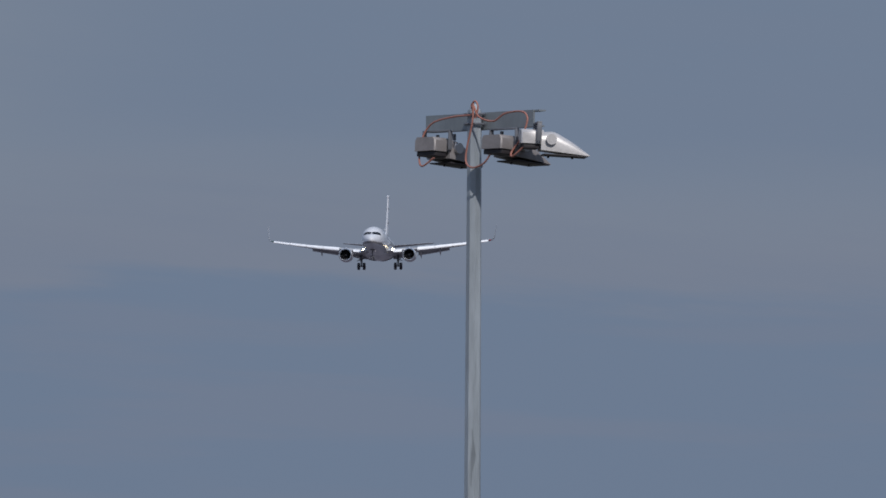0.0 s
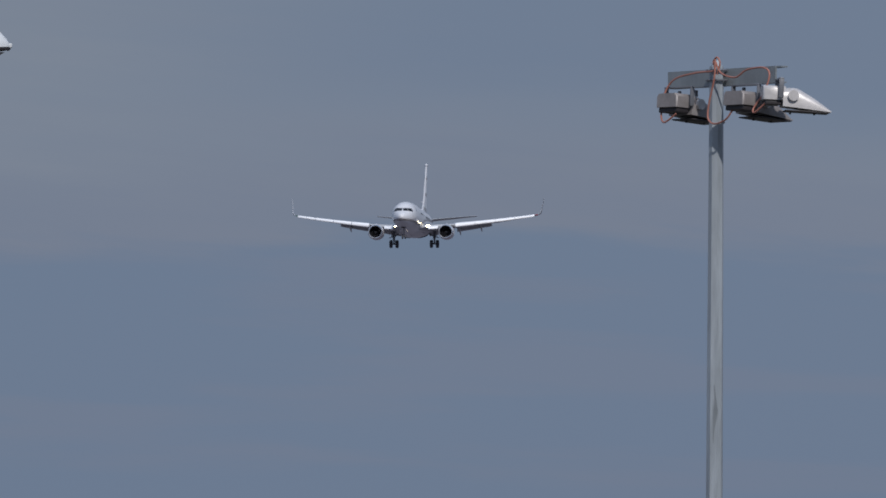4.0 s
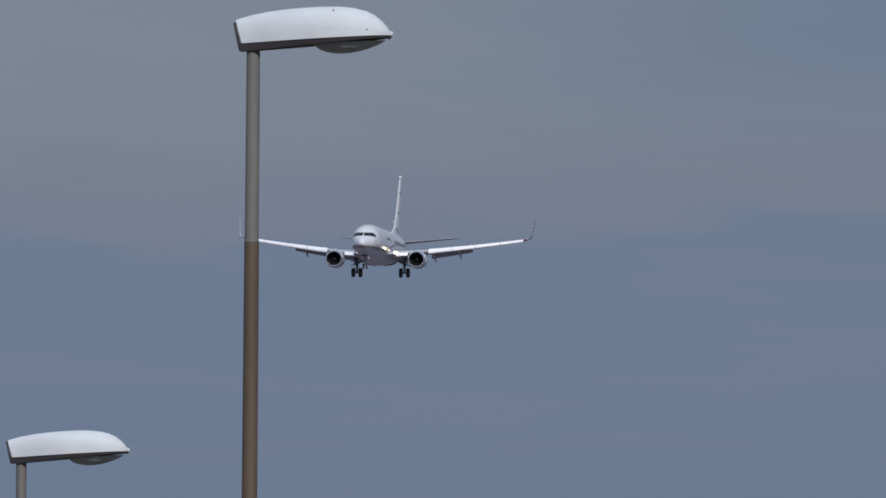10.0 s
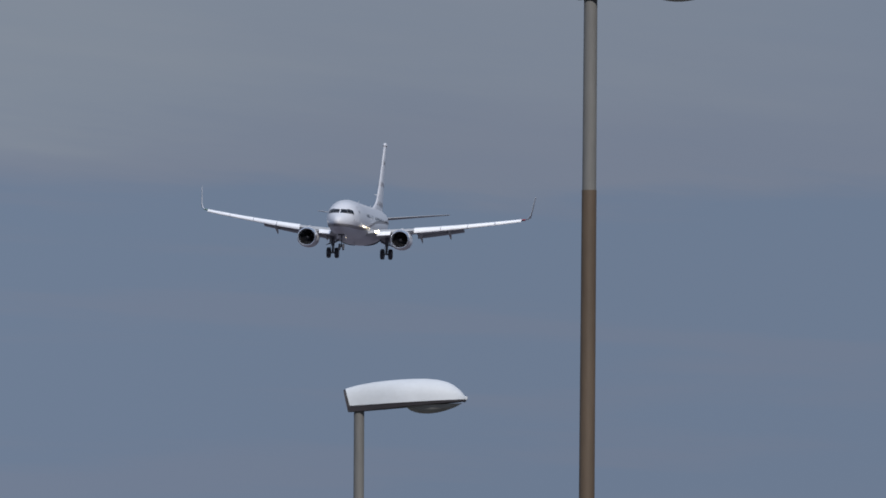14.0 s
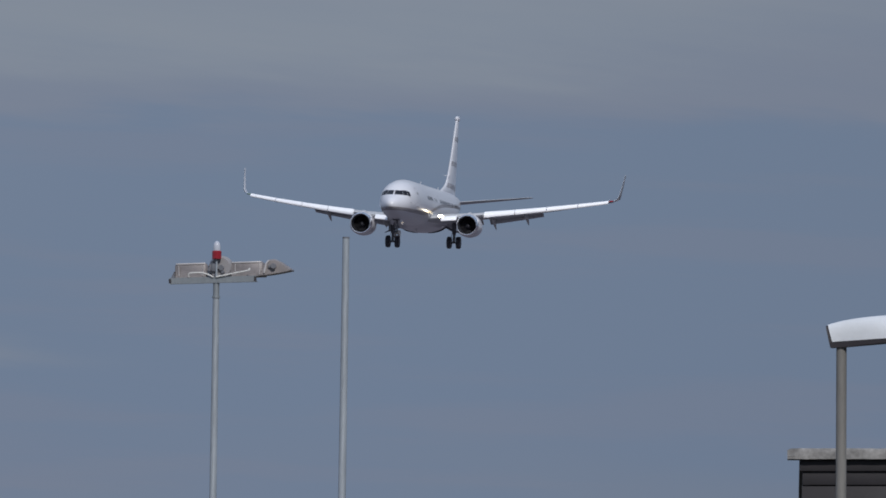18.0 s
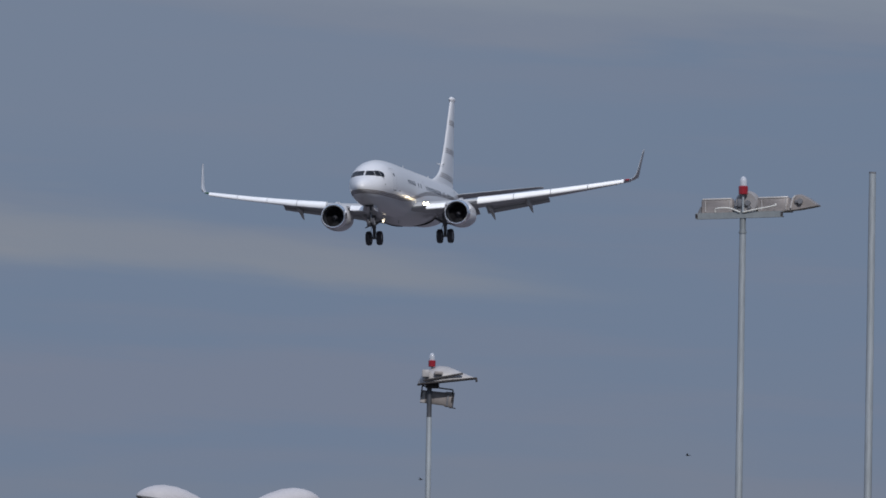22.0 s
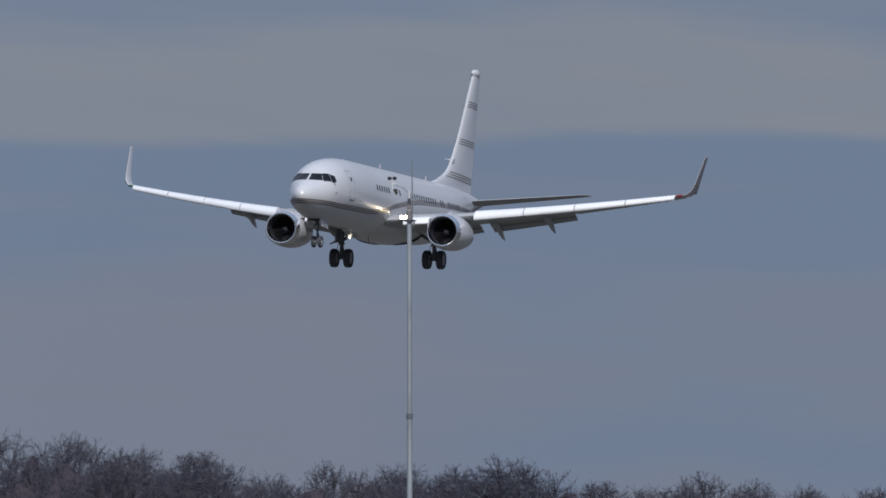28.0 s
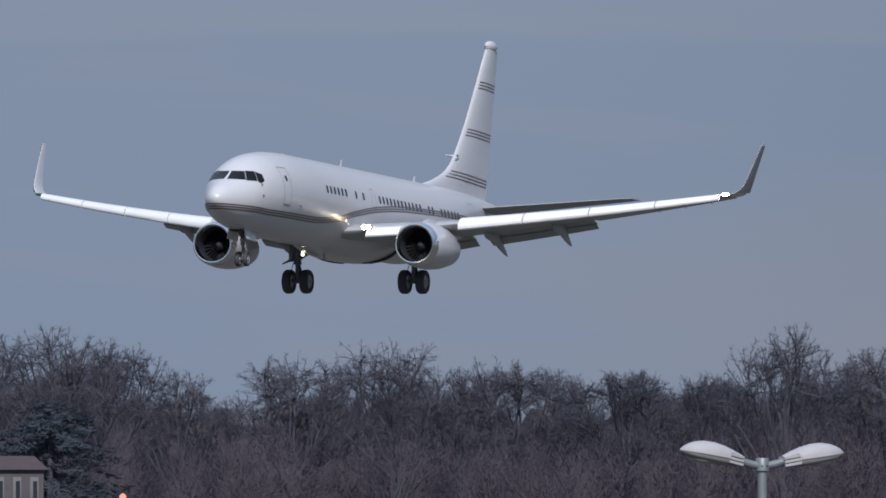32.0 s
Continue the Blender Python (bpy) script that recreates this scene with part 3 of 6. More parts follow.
def build_wing(jet, side):
    bm = bmesh.new()
    rings = []
    for y, cut in ((0.4, 0.76), (1.9, 0.76), (3.4, 0.76), (5.2, 0.76), (7, 0.76), (9, 0.76), (10.75, 0.76), (10.77, 1), (12.2, 1), (14, 1), (15.6, 1), (17.0, 1)):
        c = wing_te(y) - wing_le(y)
        rings.append(foil_ring(wing_le(y), c, y, wing_z(y), 0.068 - 0.0014 * y, side, cut, radians(1.5)))
    loft(bm, rings)
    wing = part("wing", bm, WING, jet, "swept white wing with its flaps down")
    # blended winglet
    bm = bmesh.new()
    rings = []
    for y, z, x, c, r in ((17.0, wing_z(17.0), wing_le(17.0), wing_te(17.0) - wing_le(17.0), 8), (17.26, 1.10, 23.05, 1.46, 25), (17.46, 1.27, 23.25, 1.34, 50), (17.57, 1.52, 23.48, 1.20, 70),
                          (17.64, 1.95, 23.85, 1.00, 79), (17.74, 2.75, 24.52, 0.75, 81), (17.83, 3.45, 25.12, 0.52, 81), (17.845, 3.58, 25.34, 0.34, 81)):
        rings.append(foil_ring(x, c, y, z, 0.032, side, 1, 0.0, radians(r)))
    loft(bm, rings)
    part("winglet", bm, PAINT, wing, "upswept white winglet")
    bm = bmesh.new()
    grid = []
    for y, z, x, c, r in ((17.50, 1.20, 23.29, 1.28, 60), (17.585, 1.52, 23.49, 1.16, 70), (17.655, 1.95, 23.87, 0.96, 79), (17.755, 2.75, 24.54, 0.71, 81), (17.845, 3.45, 25.14, 0.48, 81)):
        grid.append([craft(x + u * c, side * (y + (0.008 + 0.032 * c * v) * math.sin(radians(r))), z - (0.008 + 0.032 * c * v) * math.cos(radians(r))) for u, v in ((0.0, 0.0), (0.05, 0.38), (0.25, 0.66), (0.42, 0.6), (0.62, 0.42), (0.82, 0.18), (1.0, 0.03))])
    patch(bm, grid)
    part("winglet_skin", bm, BRONZE, wing, "dark bronze outer face of the winglet")
    # leading edge slats, drooped forward
    for y0, y1 in ((6.1, 8.7), (8.76, 11.4), (11.46, 14.1), (14.16, 16.75)):
        bm = bmesh.new()
        rings = []
        for i in range(5):
            y = y0 + (y1 - y0) * i / 4
            c = wing_te(y) - wing_le(y)
            k = 0.12 * c + 0.30
            x0, z0 = wing_le(y) - 0.34, wing_z(y) - 0.12
            ring = []
            for u, v in ((1.0, 0.42), (0.7, 0.44), (0.42, 0.38), (0.2, 0.26), (0.06, 0.11), (0.0, -0.04), (0.03, -0.16), (0.12, -0.22), (0.25, -0.14), (0.5, 0.16), (0.75, 0.32)):
                ring.append(craft(x0 + u * k, side * y, z0 + v * k))
            rings.append(ring)
        loft(bm, rings)
        part("slat", bm, SLAT, wing, "leading-edge slat, coloured white for the sun's glint on its metal")
    # inboard leading edge flap with the landing light beside it
    bm = bmesh.new()
    rings = []
    for y in (2.5, 3.1, 3.8):
        x, z = wing_le(y), wing_z(y)
        rings.append([craft(x + u, side * y, z + v) for u, v in ((0.10, 0.10), (-0.18, 0.02), (-0.42, -0.14), (-0.52, -0.32), (-0.46, -0.38), (-0.34, -0.26), (-0.12, -0.12), (0.12, -0.08))])
    loft(bm, rings)
    part("krueger_flap", bm, SLAT, wing, "white inboard leading-edge flap")
    c = craft(wing_le(2.45) - 0.12, side * (2.45 if side > 0 else 2.12), wing_z(2.45) + 0.10)
    wide = 0.112 if side > 0 else 0.08
    for dy in (-wide - 0.006, wide + 0.006):
        bm = bmesh.new()
        bm.faces.new([bm.verts.new(c + Vector((0.02, dy + wide * math.cos(q), 0.12 * math.sin(q)))) for q in (2 * math.pi * k / 16 for k in range(16))])
        lamp = part("landing_light", bm, WARM, wing, "lit landing light in the wing root")
        # Added dark tube that cuts the lamp's spill on the hull.
        bm = bmesh.new()
        loft(bm, [[c + Vector((x, dy + wide * r * math.cos(q), 0.12 * r * math.sin(q))) for q in (2 * math.pi * k / 16 for k in range(16))] for x, r in ((0.0, 1.01), (0.13, 1.01), (0.13, 1.05), (-0.15, 1.04))], caps=False)
        part("light_housing", bm, STRUT, lamp, "short dark tube added to keep the lamp's spill off the hull")
    # trailing edge flaps, in two rows
    for y0, y1 in ((2.0, 5.3), (5.9, 10.7)):
        for name, start, size, ang, drop in (("flap", 0.70, 0.20, 13, 0.0), ("aft_flap", 0.868, 0.11, 24, 0.11)):
            bm = bmesh.new()
            rings = []
            for i in range(4):
                y = y0 + (y1 - y0) * i / 3
                ch = wing_te(y) - wing_le(y)
                s = 1.0 if y0 < 3 else 1.15
                rings.append(foil_ring(wing_le(y) + start * ch + 0.12, size * s * ch, y, wing_z(y) - drop * s * ch * 0.42 - 0.08, 0.075, side, 1, radians(ang)))
            loft(bm, rings)
            part(name, bm, FLAP, wing, "grey flap lowered for landing")
    # flap track fairings
    for y, long, low in ((6.3, 3.5, 1.05), (9.25, 2.9, 0.92), (3.6, 2.4, 0.7)):
        bm = bmesh.new()
        x0 = wing_le(y) + 0.50 * (wing_te(y) - wing_le(y))
        rings = []
        for i in range(11):
            t = i / 10
            r = 0.24 * math.sin(math.pi * min(1, t * 1.0) ** 0.7) ** 0.7 + 0.012
            bend = max(0.0, t - 0.42)
            cx, cz = x0 + long * t - 0.12 * bend, wing_z(y) - 0.26 - 0.06 * t - low * bend * 1.35
            rings.append([craft(cx, side * (y + 0.62 * r * math.cos(a)), cz + 1.25 * r * math.sin(a)) for a in (2 * math.pi * k / 12 for k in range(12))])
        loft(bm, rings)
        part("flap_fairing", bm, PAINT_LOW, wing, "pointed grey flap-track fairing")
    # tip lights
    bm = bmesh.new()
    p = craft(wing_le(16.9) - 0.02, side * 16.95, wing_z(16.95))
    tube(bm, [p + Vector((0.02, -0.16 * side, 0)), p + Vector((0.05, 0, 0.0)), p + Vector((-0.06, 0.20 * side, 0.03))], [0.05, 0.075, 0.05], 8)
    part("navigation_light", bm, RED_GLASS if side > 0 else GREEN_GLASS, wing, "red tip light" if side > 0 else "green tip light")
    bm = bmesh.new()
    tube(bm, [p + Vector((0.03, -0.34 * side, 0)), p + Vector((0.05, -0.20 * side, 0.0))], [0.05, 0.06], 8)
    part("strobe_light", bm, CLEAR_GLASS, wing)
    # static wicks on the outer trailing edge
    for y in (13.4, 14.6, 15.8):
        bm = bmesh.new()
        q = craft(wing_te(y), side * y, wing_z(y) - 0.06)
        tube(bm, [q, q + Vector((-0.35, 0, -0.02))], 0.012, 5)
        part("static_wick", bm, STRUT, wing)
    return wing


STROBE_AT = craft(wing_le(16.9) - 0.20, 17.02, wing_z(16.95) + 0.03)
STROBE_REST = craft(wing_le(14.6) + 0.36 * (wing_te(14.6) - wing_le(14.6)), 14.6, wing_z(14.6))


def build_strobe(jet):
    """The port wing-tip strobe's flash: a glowing tube hidden inside the wing until it fires."""
    bm = bmesh.new()
    tube(bm, [(0, -0.20, -0.03), (0.02, -0.07, 0), (0.02, 0.07, 0), (0, 0.20, 0.03)], [0.015, 0.075, 0.075, 0.015], 12)
    return part("strobe_tube", bm, FLASH, jet, "white flash tube of the wing-tip strobe")


def build_engine(jet, side):
    yc, zc = side * 4.95, -1.92

    def ring(x, r, n=40, flat=0.93):
        return [craft(x, yc + r * math.cos(a), zc + r * (math.sin(a) if math.sin(a) > 0 else flat * math.sin(a))) for a in (2 * math.pi * k / n for k in range(n))]
    bm = bmesh.new()
    loft(bm, [ring(x, r) for x, r in ((14.1, 1.042), (14.4, 1.085), (15.0, 1.12), (15.8, 1.11), (16.6, 1.04), (17.4, 0.90), (17.8, 0.82), (17.8, 0.78), (17.0, 0.80))], caps=False)
    eng = part("engine", bm, PAINT, jet, "white turbofan nacelle under the wing")
    bm = bmesh.new()
    loft(bm, [ring(x, r) for x, r in ((14.14, 1.052), (14.0, 1.036), (13.86, 1.000), (13.76, 0.962), (13.71, 0.920), (13.72, 0.868), (13.82, 0.825), (14.02, 0.800))], caps=False)
    part("inlet_lip", bm, CHROME, eng, "polished metal inlet lip")
    bm = bmesh.new()
    loft(bm, [ring(x, r) for x, r in ((14.02, 0.800), (14.3, 0.79), (14.9, 0.79))], caps=False)
    part("inlet_duct", bm, DUCT, eng, "dark inlet duct")
    bm = bmesh.new()
    bm.faces.new([bm.verts.new(p) for p in ring(14.9, 0.795)])
    part("fan_case", bm, DUCT, eng)
    for k in range(24):
        a = 2 * math.pi * k / 24
        bm = bmesh.new()
        quads = []
        for r, w, tw in ((0.22, 0.05, 0.3), (0.5, 0.075, 0.7), (0.77, 0.09, 1.0)):
            u, v = Vector((0, math.cos(a), math.sin(a))), Vector((0, -math.sin(a), math.cos(a)))
            c = craft(14.74, yc, zc) + u * r
            d = Vector((math.cos(tw), 0, 0)) + v * math.sin(tw)
            quads.append([c - d * w, c + d * w])
        patch(bm, quads)
        part("fan_blade", bm, BLACK, eng)
    bm = bmesh.new()
    loft(bm, [ring(x, r, 18, 1) for x, r in ((14.40, 0.012), (14.46, 0.08), (14.58, 0.16), (14.74, 0.23), (14.85, 0.24))])
    part("spinner", bm, FAN, eng, "fan spinner")
    bm = bmesh.new()
    loft(bm, [ring(x, r, 28, 1) for x, r in ((17.0, 0.60), (17.8, 0.58), (18.6, 0.44), (19.0, 0.36), (19.0, 0.3), (18.4, 0.28), (19.4, 0.04))], caps=False)
    part("exhaust_cone", bm, FAN, eng)
    bm = bmesh.new()
    loft(bm, [[craft(x0, yc + 0.14 * s, z) for z, s in ((z0, -w), (z0, w), (z1, w), (z1, -w))] for x0, z0, z1, w in
              ((14.9, -0.88, -0.80, 0.3), (15.6, -1.0, -0.62, 0.9), (17.2, -1.35, -0.82, 1.2), (19.2, -1.35, -0.95, 0.9), (20.4, -1.2, -1.0, 0.2))])
    part("pylon", bm, PAINT, eng, "white engine pylon")
    bm = bmesh.new()
    a = radians(38)
    inward = -side
    base = [craft(x, yc + inward * r * math.cos(a), zc + r * math.sin(a)) for x, r in ((14.7, 1.07), (15.5, 1.08))]
    tip = [craft(x, yc + inward * r * math.cos(a), zc + r * math.sin(a)) for x, r in ((15.05, 1.38), (15.5, 1.42))]
    off = Vector((0, inward * 0.0, 0.025))
    loft(bm, [[base[0] - off, base[1] - off, tip[1] - off, tip[0] - off], [base[0] + off, base[1] + off, tip[1] + off, tip[0] + off]])
    part("nacelle_strake", bm, PAINT, eng)


def wheel(parent, centre, r, w):
    """A tyre and its rim, with the axle along y."""
    def ring(q, y, n=28):
        return [centre + Vector((q * math.cos(a), y, q * math.sin(a))) for a in (2 * math.pi * k / n for k in range(n))]
    bm = bmesh.new()
    loft(bm, [ring(q * r, y * w) for q, y in ((0.56, -0.36), (0.72, -0.50), (0.90, -0.46), (0.98, -0.30), (1.0, 0.0), (0.98, 0.30), (0.90, 0.46), (0.72, 0.50), (0.56, 0.36))], caps=False)
    part("tyre", bm, RUBBER, parent, "black tyre")
    bm = bmesh.new()
    loft(bm, [ring(q * r, y * w, 20) for q, y in ((0.10, -0.44), (0.2, -0.42), (0.24, -0.3), (0.5, -0.26), (0.57, -0.38), (0.57, 0.38), (0.5, 0.26), (0.24, 0.3), (0.2, 0.42), (0.10, 0.44))])
    part("rim", bm, RIM, parent, "grey metal wheel rim")


def build_main_gear(jet, side):
    y, x = side * 2.86, 19.63
    bm = bmesh.new()
    tube(bm, [craft(x - 0.25, y, -1.2), craft(x - 0.05, y, -2.45)], [0.19, 0.17], 14)
    tube(bm, [craft(x - 0.05, y, -2.4), craft(x, y, -3.27)], 0.12, 12)
    tube(bm, [craft(x, y - 0.62, -3.27), craft(x, y + 0.62, -3.27)], 0.085, 10)
    tube(bm, [craft(x - 0.1, y, -2.25), craft(x - 0.3, y - side * 1.35, -1.5)], 0.10, 8)
    tube(bm, [craft(x - 0.12, y, -2.25), craft(x - 0.16, y + side * 0.42, -2.32), craft(x - 0.16, y + side * 0.72, -2.46)], [0.07, 0.06, 0.03], 8)
    tube(bm, [craft(x - 0.14, y + side * 0.16, -1.5), craft(x - 0.14, y + side * 0.16, -2.3)], 0.06, 8)
    tube(bm, [craft(x - 0.10, y, -2.48), craft(x - 0.10, y, -2.40)], 0.20, 12)
    tube(bm, [craft(x + 0.1, y, -2.4), craft(x + 0.42, y, -2.75), craft(x + 0.1, y, -3.15)], 0.05, 6)
    tube(bm, [craft(x - 0.2, y, -1.7), craft(x - 1.0, y, -1.35)], 0.06, 8)
    gear = part("main_gear", bm, STRUT, jet, "lowered main landing gear")
    for dy in (-0.43, 0.43):
        wheel(gear, craft(x, y + dy, -3.27), 0.565, 0.42)
    bm = bmesh.new()
    loft(bm, [[craft(x + u, y + side * (0.30 + q), z) for u, z in ((-0.42, -1.3), (0.42, -1.3), (0.36, -2.2), (-0.34, -2.3))] for q in (0.0, 0.05)])
    part("gear_door", bm, FLAP, gear, "grey gear door")
    for dy in (-0.2, 0.2):
        bm = bmesh.new()
        tube(bm, smooth_path([craft(x - 0.14, y + dy * 0.4, -2.2), craft(x - 0.3, y + dy, -2.7), craft(x - 0.12, y + dy, -3.2)], 4), 0.018, 5)
        part("brake_hose", bm, BLACK, gear)


def build_nose_gear(jet):
    x, z = 4.37, -3.22
    bm = bmesh.new()
    tube(bm, [craft(x - 0.12, 0, -1.8), craft(x - 0.03, 0, -2.6)], 0.10, 12)
    tube(bm, [craft(x - 0.03, 0, -2.55), craft(x, 0, z)], 0.06, 10)
    tube(bm, [craft(x, -0.3, z), craft(x, 0.3, z)], 0.05, 8)
    tube(bm, [craft(x - 0.05, 0, -2.4), craft(x - 0.9, 0, -1.8)], 0.05, 8)
    tube(bm, [craft(x + 0.06, 0, -2.6), craft(x + 0.28, 0, -2.85), craft(x + 0.06, 0, -3.1)], 0.035, 6)
    gear = part("nose_gear", bm, STRUT, jet, "lowered nose landing gear")
    for dy in (-0.20, 0.20):
        wheel(gear, craft(x, dy, z), 0.345, 0.20)
    for side in (1, -1):
        bm = bmesh.new()
        loft(bm, [[craft(x + u, side * (0.34 + q + 0.12 * (zz < -2)), zz) for u, zz in ((-0.95, -1.82), (0.55, -1.86), (0.50, -2.42), (-0.80, -2.34))] for q in (0.0, 0.035)])
        part("nose_gear_door", bm, PAINT, gear, "white nose-gear door hanging open")
    bm = bmesh.new()
    tube(bm, [craft(x - 0.16, 0, -2.36), craft(x - 0.24, 0, -2.36)], [0.09, 0.075], 10)
    part("taxi_light", bm, FLAP, gear)
    # A flat black plate paints the shade of the open bay.
    bm = bmesh.new()
    box(bm, -0.75, 0.7, -0.3, 0.3, -0.03, 0.03, 0.0, Matrix.Translation(craft(x - 0.15, 0, -1.97)))
    part("gear_bay", bm, BLACK, jet, "black plate standing for the shade in the open nose-wheel bay")


def fin_le(z):
    return hermite(z, (1.7, 2.15, 2.75, 3.4, 9.0), (27.2, 29.6, 31.6, 32.6, 37.0))


def fin_te(z):
    return 37.4 + (z - 1.7) * 0.17


def build_tail(jet):
    bm = bmesh.new()
    rings = []
    for z in (1.45, 1.8, 2.15, 2.5, 2.75, 3.1, 3.5, 4.5, 5.5, 6.5, 7.5, 8.4, 8.88):
        x0, x1 = fin_le(max(z, 1.7)), fin_te(z)
        c = x1 - x0
        rings.append([craft(x0 + u * c, v * 0.25 * (1 - 0.055 * (z - 1.7)), z) for u, v in FOIL])
    loft(bm, rings)
    fin = part("tail_fin", bm, PAINT, jet, "white swept tail fin with dark triple bands")
    for z0, slope in ((2.56, 0.025), (4.72, 0.02), (7.08, 0.02)):
        for k in (-1, 0, 1):
            for side in (1, -1):
                bm = bmesh.new()
                low, top = [], []
                for i in range(15):
                    u = 0.07 + 0.915 * i / 14
                    for row, dz in ((low, -0.032), (top, 0.032)):
                        z = z0 + 0.15 * k + dz
                        x0, x1 = fin_le(z), fin_te(z)
                        z2 = z - slope * (u - 0.5) * (x1 - x0)
                        x0, x1 = fin_le(z2), fin_te(z2)
                        h = [p for p in FOIL[:9]]
                        v = hermite(u, [p[0] for p in h], [p[1] for p in h])
                        row.append(craft(x0 + u * (x1 - x0), side * (v * 0.25 * (1 - 0.055 * (z2 - 1.7)) + 0.006), z2))
                patch(bm, [low, top])
                part("fin_band", bm, STRIPE, fin, "dark bronze band")
    bm = bmesh.new()
    rings = []
    for t, r in ((0, 0.03), (0.06, 0.13), (0.18, 0.21), (0.4, 0.26), (0.65, 0.25), (0.85, 0.17), (0.97, 0.07), (1, 0.02)):
        rings.append([craft(36.95 + 1.45 * t, 0.88 * r * math.cos(a), 9.06 + r * 1.02 * math.sin(a)) for a in (2 * math.pi * k / 20 for k in range(20))])
    loft(bm, rings)
    part("fin_pod", bm, PAINT, fin, "bulbous white antenna pod on the fin tip")
    for side in (1, -1):
        bm = bmesh.new()
        q = craft(fin_le(3.55) + 0.25, side * 0.06, 3.55)
        tube(bm, [q, q + Vector((0.18, side * 0.16, 0)), q + Vector((0.62, side * 0.18, 0.0))], [0.05, 0.045, 0.03], 8)
        part("feel_probe", bm, PAINT, fin, "short white pitot probe on the fin")
    bm = bmesh.new()
    patch(bm, [[craft(fin_te(z) - u * (fin_te(z) - fin_le(z)), s, z) for s in (-0.004, 0.004)] for z, u in ((2.4, 0.0), (8.6, 0.0))])
    part("rudder_edge", bm, SEAM, fin)
    for side in (1, -1):
        bm = bmesh.new()
        rings = []
        for y in (0.3, 1.2, 3.0, 5.0, 6.8, 7.1):
            x0 = 33.4 + y * 0.62
            x1 = 37.7 + y * 0.235
            if y > 7:
                x0 += 0.25
            rings.append(foil_ring(x0, x1 - x0, y, 1.02 + 0.122 * y, 0.032, side, 1, radians(0.2)))
        loft(bm, rings)
        # Flap grey paints in the tailplane's shaded underside.
        part("tailplane", bm, FLAP, jet, "swept tailplane")
    bm = bmesh.new()
    tube(bm, [craft(39.25, 0, 1.24), craft(39.65, 0, 1.25)], [0.13, 0.10], 12)
    part("tail_exhaust", bm, STRUT, jet)


def build_airliner():
    jet = thing("airliner", "white twin-engine jet airliner descending with wheels and flaps down", "airplane")
    light = build_fuselage(jet)
    for side in (1, -1):
        build_wing(jet, side)
        build_engine(jet, side)
        build_main_gear(jet, side)
    build_nose_gear(jet)
    build_tail(jet)
    return jet, light, build_strobe(jet)


airliner, swing_light, strobe_tube = build_airliner()



# ---- lamps and masts along the airport road ----
def stand(bearing, distance, turn=0.0, lean=0.0, top=0.0):
    """A place on the ground at a bearing (clockwise from +y) and distance from the camera's spot; +x points to the right across the line of sight.
    A pole that leans a little to the right keeps its head, at the height top, on that bearing."""
    bearing -= math.degrees(top * math.tan(radians(lean)) / distance)
    a = radians(bearing)
    return pose(distance * math.sin(a), distance * math.cos(a), ground_height(distance), 0, lean, -bearing + turn)


def pole_mesh(bm, z0, z1, r0, r1, sides=16, turn=0.0):
    loft(bm, [[(r * math.cos(a + turn), r * math.sin(a + turn), z) for a in (2 * math.pi * k / sides for k in range(sides))] for z, r in ((z0, r0), (z1, r1))])


def put(bm, m):
    bmesh.ops.transform(bm, matrix=m, verts=bm.verts)
    return bm


